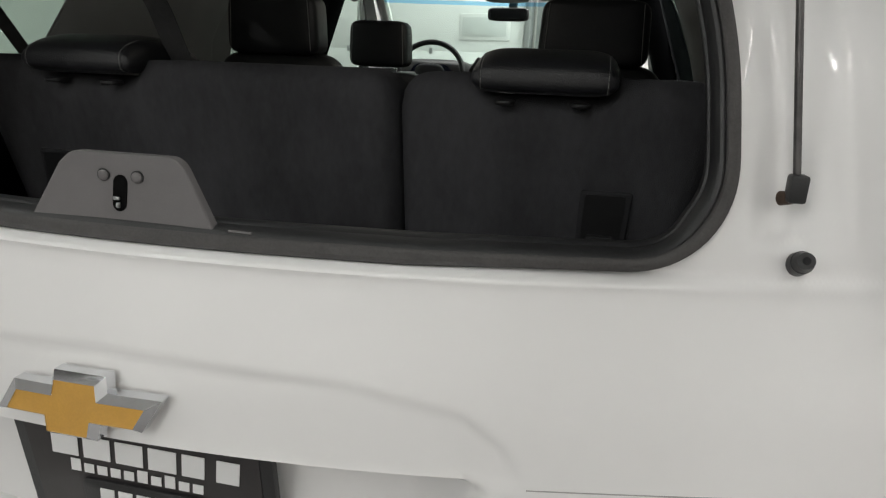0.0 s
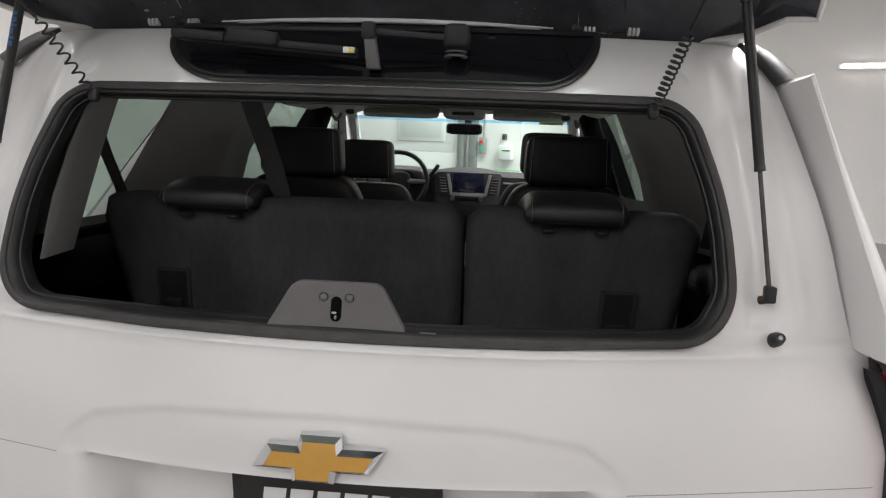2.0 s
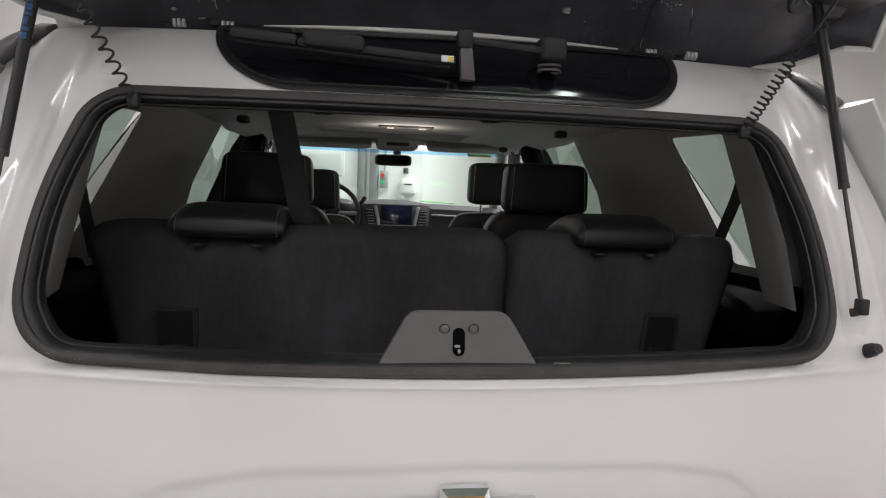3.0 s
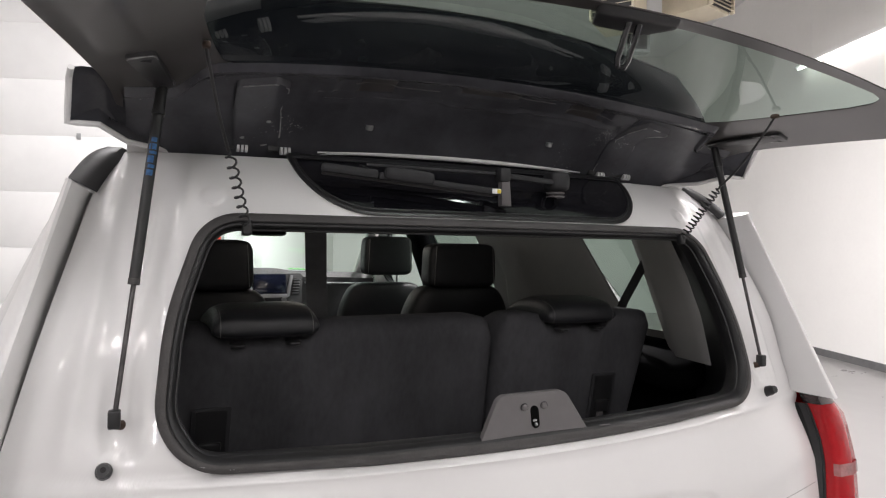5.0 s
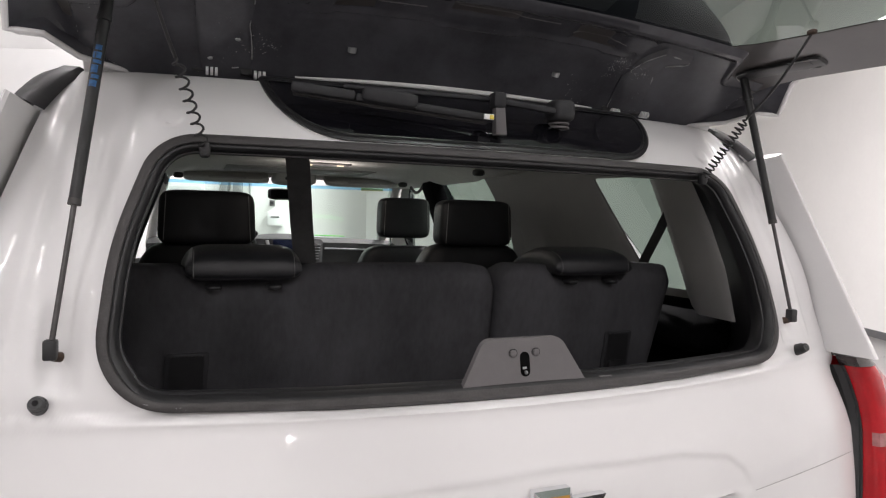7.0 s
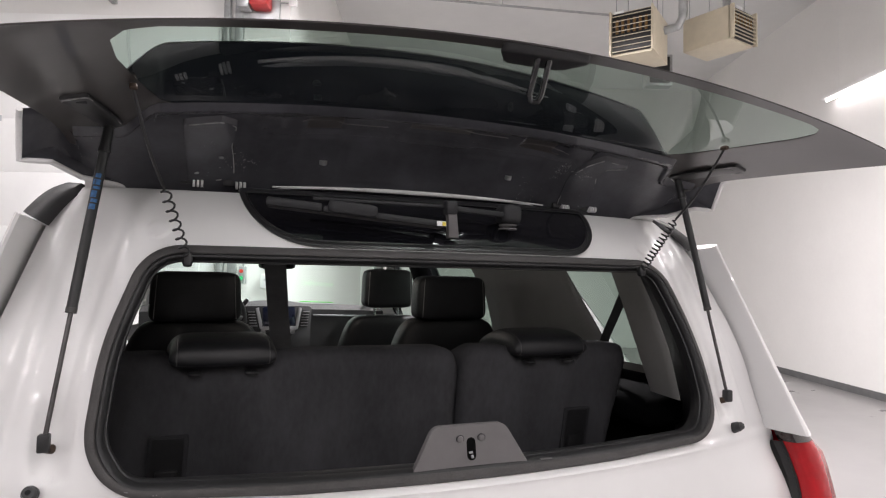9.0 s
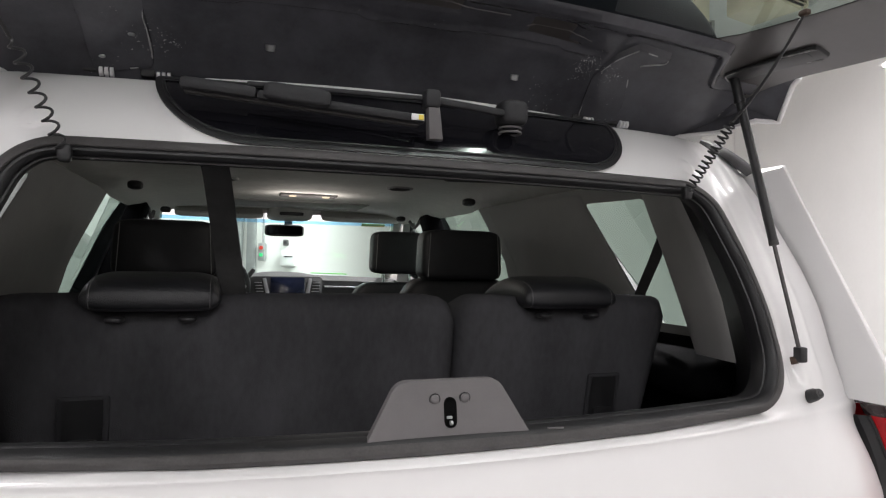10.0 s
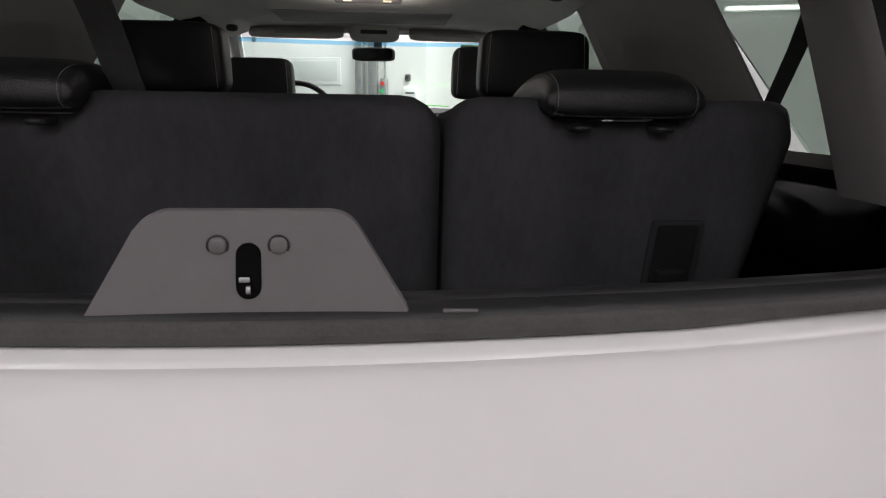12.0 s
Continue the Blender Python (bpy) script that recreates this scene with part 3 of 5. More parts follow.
lid = empty("rear_glass", car)
tagged(lid, "raised rear glass with a black border")
LID = ([(x, 1.250 + 0.055 * (1 - (x / 0.72) ** 2)) for x in np.linspace(-0.70, 0.70, 41)] +
       rounded([(0.783, 1.262), (0.713, 1.735), (-0.713, 1.735), (-0.783, 1.262)], [0.03, 0.02, 0.02, 0.03], 6))
CLEAR = ([(x, 1.292 + 0.042 * (1 - (x / 0.57) ** 2)) for x in np.linspace(-0.545, 0.545, 31)] +
         [(0.575, 1.298), (0.592, 1.315), (0.594, 1.36), (0.576, 1.47), (0.558, 1.545), (0.545, 1.59), (0.525, 1.625)] +
         [(x, 1.700 - 0.22 * x * x) for x in np.linspace(0.49, -0.49, 31)] +
         [(-0.535, 1.63), (-0.555, 1.607), (-0.571, 1.55), (-0.586, 1.48), (-0.600, 1.40), (-0.600, 1.33), (-0.580, 1.300)])


def build_lid():
    n = 300
    A, B = align(CLEAR, n, (0, 1.44)), align(LID, n, (0, 1.44))
    rows = []
    for i in range(11):
        t = i / 10
        P = A * (1 - t) + B * t
        rows.append([lid_pt(x, z) for x, z in P])
    out = [[lid_pt(x, z, 0.0022) for x, z in (A * (1 - i / 10) + B * (i / 10))] for i in range(10, -1, -1)]
    part("border", sheet(rows + out, closed=True), FRIT, lid, "opaque grey-black glass border")
    rows = []
    c = np.array((0, 1.44))
    for i in range(1, 13):
        P = c + (A - c) * (i / 12)
        rows.append([lid_pt(x, z, 0.0011) for x, z in P])
    bm = sheet(rows, closed=True)
    bm.verts.ensure_lookup_table()
    bm.faces.new([bm.verts[k] for k in range(n)])
    g = part("pane", bm, LIDGLASS, lid, "green-tinted glass pane")
    g.visible_shadow = False


build_lid()


# spoiler with its black inside
def build_spoiler():
    xs = np.linspace(-0.70, 0.70, 225)

    def row(fn):
        return [OPEN @ Vector(fn(x)) for x in xs]

    end = lambda x: smooth01(0.55, 0.70, abs(x))
    reach = lambda x: 0.347 * (1 - 0.25 * end(x))
    z_at = lambda x: 1.832 - 0.03 * end(x)
    base = lambda x: 0.315 + 0.17 * x * x
    ear = lambda x: smooth01(0.555, 0.625, abs(x))
    low = lambda x: (1.712 - 0.19 * x * x) * (1 - ear(x)) + (1.734 - 0.30 * max(0.0, abs(x) - 0.63)) * ear(x)
    outer = []
    for i in range(13):
        t = i / 12
        outer.append(row(lambda x: (x, base(x) - t * reach(x), z_at(x) + 0.018 * math.sin(t * 2.2) - 0.015 * t)))
    outer.append(row(lambda x: (x, base(x) - reach(x) - 0.003, z_at(x) - 0.026)))
    part("spoiler", sheet(outer), PAINT, lid, "white spoiler shell")
    under = []
    for i in range(9):
        t = i / 8

        def fn(x):
            y0, z0 = base(x) - reach(x), z_at(x) - 0.027
            y1 = lid_y(x, low(x), 0.012)
            return (x, y0 * (1 - t) + y1 * t, z0 * (1 - t) + low(x) * t - 0.02 * math.sin(math.pi * t))
        under.append(row(fn))
    part("spoiler_underside", sheet(under), SPOILERIN, lid, "black underside of the spoiler")
    # pressed inner panel that faces down when open
    def inner_pt(x, t):
        a = abs(x)
        z0 = low(x) - 0.03
        if t < 0:
            return (x, lid_y(x, z0 - 0.007, -0.001), z0 - 0.007)
        z = z0 * (1 - t) + (1.822 - 0.05 * end(x)) * t
        d = 0.006 + 0.010 * smooth01(0.05, 0.2, t) * (1 - smooth01(0.75, 0.95, t)) * (0.5 + 0.5 * smooth01(0.01, 0.03, abs(a - 0.34) - 0.03))
        d += 0.006 * smooth01(0.40, 0.44, t) * (1 - smooth01(0.52, 0.56, t)) * smooth01(0.08, 0.10, a) * (1 - smooth01(0.36, 0.38, a))
        d += 0.007 * math.exp(-(a / 0.06) ** 4) * math.exp(-((t - 0.72) / 0.14) ** 4)
        step = lambda v, lo, hi, e: float(smooth01(lo - e, lo + e, v) * (1 - smooth01(hi - e, hi + e, v)))
        d += 0.006 * step(x, -0.335, -0.215, 0.006) * step(t, 0.20, 0.42, 0.03)
        d += 0.005 * step(x, -0.075, 0.075, 0.005) * step(t, 0.14, 0.33, 0.025)
        d += 0.006 * step(x, 0.205, 0.315, 0.006) * step(t, 0.22, 0.46, 0.03)
        d -= 0.005 * step(a, 0.085, 0.19, 0.006) * step(t, 0.60, 0.86, 0.03)
        d -= 0.004 * step(t, 0.485, 0.515, 0.012) * step(a, 0.0, 0.36, 0.01)
        return (x, lid_y(x, z, -0.008) - d + 0.012, z)
    inner = [row(lambda x: inner_pt(x, t)) for t in [-1] + [i / 64 for i in range(65)]]
    part("inner_panel", sheet(inner), DUSTY, lid, "dusty black plastic inner panel")
    for x0, x1, t0 in ((-0.30, -0.12, 0.30), (-0.06, 0.16, 0.24), (0.20, 0.33, 0.33)):
        line = [OPEN @ (Vector(inner_pt(x0 + (x1 - x0) * k / 8, t0)) + Vector((0, 0.001, 0))) for k in range(9)]
        part("panel_edge", tube(line, 0.0011, 6), GREYP, lid)
    # white lip along the hinge edge and the closed ends
    lip = [row(lambda x: (x, lid_y(x, 1.822 - 0.05 * end(x), -0.010) + 0.004, 1.822 - 0.05 * end(x))),
           row(lambda x: (x, lid_y(x, 1.822 - 0.05 * end(x), -0.014) + 0.004, 1.830 - 0.05 * end(x))),
           row(lambda x: (x, base(x), z_at(x)))]
    part("lip", sheet(lip), PAINT, lid, "white front lip")
    for s in (-1, 1):
        # closed end of the spoiler: a dark hollow with a white rim
        at = lambda a, t: OPEN @ Vector(inner_pt(s * a, t))
        near = [at(0.70, -1), at(0.70, 0.4), at(0.70, 0.75), at(0.70, 1.0), at(0.66, 1.0), at(0.62, 1.0), at(0.54, 1.0)]
        far = [Vector((s * x, y, z)) for x, y, z in ((0.772, 0.072, 1.862), (0.777, 0.094, 1.852), (0.783, 0.134, 1.786), (0.738, 0.150, 1.789), (0.698, 0.212, 1.773), (0.62, 0.292, 1.769), (0.53, 0.31, 1.776))]
        k = [0, 0.35, 0.7, 1, 1.35, 1.7, 2, 2.3, 2.7, 3, 3.35, 3.7, 4, 4.5, 5, 5.5, 6]
        pick = lambda L: [L[int(q)].lerp(L[min(6, int(q) + 1)], q - int(q)) for q in k]
        A, Bf = pick(near), pick(far)
        A = [at(0.70, float(np.interp(q, [0, 1, 2, 3], [0, 0.4, 0.75, 1.0]))) if q < 3 else a for q, a in zip(k, A)]
        rows = []
        for i in range(7):
            t = i / 6
            rows.append([a.lerp(b, t) + Vector((0, 0.012, 0.022)) * math.sin(math.pi * t) for a, b in zip(A, Bf)])
        part("end_panel", sheet(rows), DUSTY, lid, "black hollow of the spoiler end")
        back = [[p + Vector((s * 0.003, 0, 0)) for p in Bf[:14]], [p + Vector((s * 0.003, 0.02, 0.004)) for p in Bf[:14]], [p + Vector((s * 0.001, 0.07, 0.010)) for p in Bf[:14]]]
        part("end_cap", sheet(back), PAINT, lid, "white spoiler end")
        part("rim", tube(Bf[0:15], 0.0050, 8), PAINT, lid, "white rim")


build_spoiler()


def lid_place(x0, z0):
    def fn(u, v, w):
        return OPEN @ Vector((x0 + u, lid_y(x0 + u, z0 + v, -w), z0 + v))
    return fn


for s in (-1, 1):
    lp = lid_place(s * 0.452 - 0.010, 1.746)
    shape = ([(-0.060, -0.061), (0.008, -0.062), (0.038, -0.042), (0.033, 0.008), (0.045, 0.052), (-0.048, 0.052), (-0.057, 0.005)] if s < 0 else
             [(-0.064, 0.017), (-0.045, -0.020), (-0.020, -0.054), (0.050, -0.057), (0.053, -0.046), (0.010, -0.026), (0.006, 0.0), (0.034, 0.038), (0.030, 0.058), (-0.054, 0.060)])
    shape = rounded(shape, 0.008, 4)
    hc = part("hinge_cover", slab(shape, 0.016, lp, 0.003), DUSTY, lid, "worn black hinge cover")
    ring = resample(shape, 60)
    for k0, k1 in ((2, 13), (15, 19), (22, 31), (34, 37), (46, 58)):
        part("worn_edge", tube([lp(u * 0.96, v * 0.96, 0.0166) for u, v in ring[k0:k1]], lambda t: 0.0009 + 0.0008 * math.sin(23 * t) ** 2, 6), WORN, hc)
    for u, v in ((-0.034, 0.040), (0.013, 0.024)) if s < 0 else ((-0.030, 0.040), (-0.020, 0.004)):
        part("screw", pillow(lp(u, v, 0.017), (0.012, 0.012, 0.006), (0.8, 0.8), 12, 8), STEEL, hc)
    for u in (-0.046, 0.040):
        hx = s * 0.452 - 0.018 + u
        hb = part("hinge", box(hx, 0.300, 1.790, 0.022, 0.06, 0.014, 0.003), PLASTIC, lid, "black hinge with pale washers")
        for w in (0.014, 0.022, 0.030):
            part("washer", rod((hx + w, 0.272, 1.785), (hx + w + 0.005, 0.272, 1.785), 0.0085, seg=14), PRINT, hb)
    # strut bracket on the glass
    bp = lid_place(s * 0.655, 1.610)
    foot = [(s * u, v) for u, v in ((0.040, -0.080), (-0.001, -0.082), (-0.035, 0.080), (-0.006, 0.086))]
    if s > 0:
        foot.reverse()
    br = part("strut_bracket", slab(rounded(foot, 0.006, 4), 0.006, bp, 0.0015), TRIMBLACK, lid, "black strut bracket with worn edges")
    ring = resample(rounded([(u * 0.93, v * 0.97) for u, v in foot], 0.006, 4), 50)
    for k0, k1 in ((0, 9), (11, 14), (17, 26), (30, 44)):
        part("worn_edge", tube([bp(u, v, 0.0066) for u, v in ring[k0:k1]], lambda t: 0.0010 + 0.0008 * math.sin(19 * t) ** 2, 6), WORN, br)
    part("bracket_slot", slab(rounded([(u * 0.45 + s * 0.002, v * 0.80) for u, v in foot], 0.004, 4), 0.002, lambda u, v, w: bp(u, v, w + 0.0052), 0.001), POCKET, br)
    part("cable_clip", pillow(lid_pt(s * (0.548 if s > 0 else 0.588), 1.475 if s > 0 else 1.497, -0.008), (0.012, 0.018, 0.010), (0.6, 0.6), 14, 8), RUST, lid, "small brass terminal")
for x in (-0.236, 0.222):
    part("screw", rod(lid_pt(x, 1.786, -0.004), lid_pt(x, 1.786, -0.014), 0.009, 0.008, 14), STEEL, lid)
# striker
sp = lid_place(-0.012, 1.318)
sk = part("striker_plate", slab(rounded([(-0.085, -0.012), (0.085, -0.012), (0.050, 0.035), (-0.050, 0.035)], 0.010, 4), 0.012, sp, 0.004), PLASTIC, lid, "black striker plate with a steel loop")
loop = [sp(-0.010, 0.004, 0.01), sp(-0.010, 0.004, 0.066), sp(-0.006, 0.004, 0.076), sp(0.006, 0.004, 0.076), sp(0.010, 0.004, 0.066), sp(0.010, 0.004, 0.01)]
part("striker_loop", tube(loop, 0.0048, 10), GLOSS, sk)

# gas struts and coiled cords
for s in (-1, 1):
    low = Vector((s * 0.704, 0.008, 1.320))
    top = lid_pt(s * 0.643, 1.678, -0.012)
    d = (top - low)
    L = d.length
    d.normalize()
    st = empty("gas_strut", car)
    tagged(st, "black gas strut with a blue print")
    part("cylinder", rod(low + d * 0.214, low + d * (L - 0.03), 0.0084, seg=20), PLASTIC, st)
    part("collar", rod(low + d * 0.210, low + d * 0.219, 0.0089, seg=20), RUBBER, st)
    part("rod", rod(low + d * 0.006, low + d * 0.245, 0.0038, seg=14), DARKSTEEL, st, "thin dark steel rod")
    part("socket", box(*(low + d * 0.004), 0.0175, 0.018, 0.028, 0.003), PLASTIC, st)
    part("ball", rod(low + Vector((-s * 0.003, 0.004, -0.006)), low + Vector((-s * 0.010, 0.013, -0.009)), 0.0068, 0.0075, 18), RUST, st, "rusty ball stud")
    part("upper_socket", rod(top - d * 0.045, top + d * 0.004, 0.0098, 0.0085, 18, bm=rod(top - d * 0.047, top - d * 0.040, 0.0108, seg=18)), PLASTIC, st)
    if s < 0:
        u, w = d.cross(Vector((0, 1, 0))).normalized(), d.cross(d.cross(Vector((0, 1, 0)))).normalized()
        for g, h, a0, a1 in ((0.388, 0.010, -30, 40), (0.401, 0.006, -40, 30), (0.410, 0.012, -20, 45), (0.425, 0.005, -45, 35), (0.433, 0.010, -35, 15), (0.433, 0.010, 22, 45), (0.446, 0.008, -30, 30)):
            rows = [[low + d * q + (u * math.sin(radians(b)) * (1) + w * math.cos(radians(b))) * 0.0087 for b in np.linspace(a0, a1, 7)] for q in (g, g + h)]
            part("print", sheet(rows), BLUE, st, "blue print")

    a = lid_pt(s * (0.548 if s > 0 else 0.588), 1.475 if s > 0 else 1.497, -0.012)
    b = Vector((0.532 if s > 0 else -0.546, -0.008, 1.738))
    e = Vector((s * 0.505, 0.078, 1.618))
    cord = empty("coil_cord", car)
    tagged(cord, "thin black coiled cord")
    mid = [a.lerp(b, k / 10) + Vector((0, 0, -0.012 * math.sin(math.pi * k / 10))) for k in range(11)]
    part("lead", tube(mid, 0.0026, 8), PLASTIC, cord)
    turns = 8 if s < 0 else 15
    hel = []
    n = turns * 14
    ax = (e - b)
    u = ax.cross(Vector((0, 1, 0))).normalized()
    w = ax.cross(u).normalized()
    rad = 0.0078 if s < 0 else 0.0082
    for k in range(n + 1):
        t = k / n
        f = min(1, t * 12, (1 - t) * 12)
        q = b + ax * t + (u * math.cos(t * turns * 2 * math.pi) + w * math.sin(t * turns * 2 * math.pi)) * rad * f
        hel.append(q)
    part("coil", tube(hel, 0.0019, 7), PLASTIC, cord)
    part("plug", pillow(e, (0.018, 0.018, 0.026), (0.6, 0.6), 12, 8), PLASTIC, cord)

# wiper
wp = empty("wiper", car)
tagged(wp, "parked black rear wiper")
wp.location = (0.004, 0.012, 0.0)
A0, A1 = Vector((-0.372, 0.100, 1.736)), Vector((-0.012, 0.052, 1.704))
turn = (A1 - A0).to_track_quat("X", "Z").to_matrix().to_4x4()
half = A0.lerp(A1, 0.30)
part("blade", box(*((A0 + half) / 2 + Vector((0, 0, 0.002))), (half - A0).length, 0.020, 0.018, 0.006, m=turn), WIPERM, wp)
part("blade_arm", box(*((half + A1) / 2), (A1 - half).length, 0.018, 0.014, 0.005, m=turn), WIPERM, wp)
part("rubber_edge", box(*((A0 + A1) / 2 + Vector((0, 0.018, -0.006))), (A1 - A0).length * 0.97, 0.016, 0.005, 0.002, m=turn), RUBBER, wp)
part("bridge", pillow(A0.lerp(A1, 0.46) + Vector((0, -0.010, 0.006)), (0.10, 0.026, 0.026), (0.4, 0.4), 20, 10, m=turn), WIPERM, wp)
piv = Vector((0.155, 0.085, 1.735))
arm0 = Vector((0.0, 0.070, 1.742))
part("arm", box(*((arm0 + piv) / 2), (piv - arm0).length + 0.02, 0.014, 0.012, 0.004, m=(piv - arm0).to_track_quat("X", "Z").to_matrix().to_4x4()), WIPERM, wp)
part("thin_arm", box(-0.14, 0.098, 1.748, 0.28, 0.008, 0.008, 0.003, m=pose(0, 0, 0, 0, 1, -8)), WIPERM, wp)
part("pivot_cap", pillow(piv + Vector((0.002, 0.012, 0.004)), (0.050, 0.056, 0.044), (0.5, 0.6), 24, 14), WIPERM, wp)
for k, z in enumerate((1.714, 1.706)):
    part("pivot_ring", tube([(0.156 + 0.019 * math.cos(a), 0.098 + 0.019 * math.sin(a), z) for a in np.linspace(0, 2 * math.pi, 24, endpoint=False)], 0.002, 6, True), GREYP, wp)
part("hook", box(0.004, 0.070, 1.742, 0.026, 0.030, 0.030, 0.006), WIPERM, wp)
part("hook_tongue", slab([(-0.008, 0), (0.012, 0), (0.020, -0.052), (-0.004, -0.052)], 0.016, lambda u, v, w: Vector((0.004 + u, 0.075 - w - 0.1 * v, 1.730 + v)), 0.003), GREYP, wp)
part("sticker", box(-0.026, 0.0425, 1.7055, 0.020, 0.004, 0.010, 0.001), PRINT, wp, "white and yellow sticker")
part("sticker_mark", box(-0.021, 0.0405, 1.705, 0.008, 0.003, 0.008, 0.001), YELLOW, wp)

# white rear edge of the roof, seen under the raised lid
part("roof_edge", tube([(x, 0.262, 1.7865 + 0.008 * (1 - (x / 0.34) ** 2)) for x in np.linspace(-0.34, 0.34, 41)], lambda t: 0.0018 + 0.0036 * math.sin(math.pi * t), 10), PAINT, car, "white rear edge of the roof")


# ---- body sides, roof, lamps ----
def x_in(z):
    return np.interp(z, [0.3, 1.20, 1.30, 1.75], [0.88, 0.89, 0.87, 0.712])


def x_out(z):
    return np.interp(z, [0.25, 0.45, 0.9, 1.22, 1.32, 1.62, 1.69, 1.75, 1.80], [0.93, 1.0, 1.015, 0.985, 0.945, 0.828, 0.792, 0.752, 0.71])


QUARTER = rounded([(0.430, 1.325), (0.640, 1.325), (0.812, 1.672), (0.520, 1.662)], [0.02, 0.015, 0.008, 0.04], 6)
REARDOOR = rounded([(1.57, 1.36), (2.12, 1.33), (2.20, 1.735), (1.66, 1.735), (1.54, 1.50)], [0.03, 0.03, 0.05, 0.06, 0.05], 6)
FRONTDOOR = rounded([(2.30, 1.33), (3.28, 1.33), (2.72, 1.735), (2.36, 1.735)], [0.03, 0.05, 0.06, 0.04], 6)
OUTLINE_IN = [(0.26, 0.70), (3.6, 0.70), (3.6, 1.32), (2.82, 1.765), (0.33, 1.765), (0.26, 1.60)]
OUTLINE_OUT = [(0.02, 0.50), (0.45, 0.50), (0.55, 0.80), (0.75, 0.92), (1.05, 0.92), (1.25, 0.80), (1.35, 0.45), (3.52, 0.45), (3.62, 0.80), (3.82, 0.92), (4.10, 0.92), (4.30, 0.80), (4.40, 0.50),
               (4.86, 0.50), (4.90, 1.05), (4.75, 1.16), (3.70, 1.25), (2.84, 1.775), (0.30, 1.775), (0.315, 1.70), (0.135, 1.22)]


def side_sheet(outline, holes, xf, s):
    bm = bmesh.new()
    for loop in [outline] + holes:
        vs = [bm.verts.new((0, y, z)) for y, z in loop]
        for k in range(len(vs)):
            bm.edges.new((vs[k], vs[(k + 1) % len(vs)]))
    bmesh.ops.triangle_fill(bm, use_beauty=True, edges=bm.edges[:], normal=(1, 0, 0))
    for z in np.arange(0.6, 1.8, 0.06):
        bmesh.ops.bisect_plane(bm, geom=bm.verts[:] + bm.edges[:] + bm.faces[:], plane_co=(0, 0, z), plane_no=(0, 0, 1))
    for v in bm.verts:
        v.co.x = s * float(xf(v.co.z))
    return bm


def flare(loop, k=0.055):
    """The same opening, wider on the outside, most of all towards the front."""
    cy, cz = sum(p[0] for p in loop) / len(loop), sum(p[1] for p in loop) / len(loop)
    hy, hz = max(abs(p[0] - cy) for p in loop), max(abs(p[1] - cz) for p in loop)
    front = 2.9 if hy < 0.25 else 1.0
    return [(cy + (y - cy) * (1 + k / hy * (front if y > cy else 0.4)), cz + (z - cz) * (1 + k * 0.6 / hz)) for y, z in loop]


def jamb(loop, s, inset=0.0):
    return sheet([[(s * float(x_in(z)), y, z) for y, z in loop], [(s * float(x_out(z)), y, z) for y, z in flare(loop)]], closed=True)


def pane_of(loop, s, f=0.08):
    bm = bmesh.new()
    wide = flare(loop)
    vs = [bm.verts.new((s * float(x_in(z) * (1 - f) + x_out(z) * f), y * (1 - f) + yw * f, z * (1 - f) + zw * f)) for (y, z), (yw, zw) in zip(loop, wide)]
    bm.faces.new(vs)
    return bm


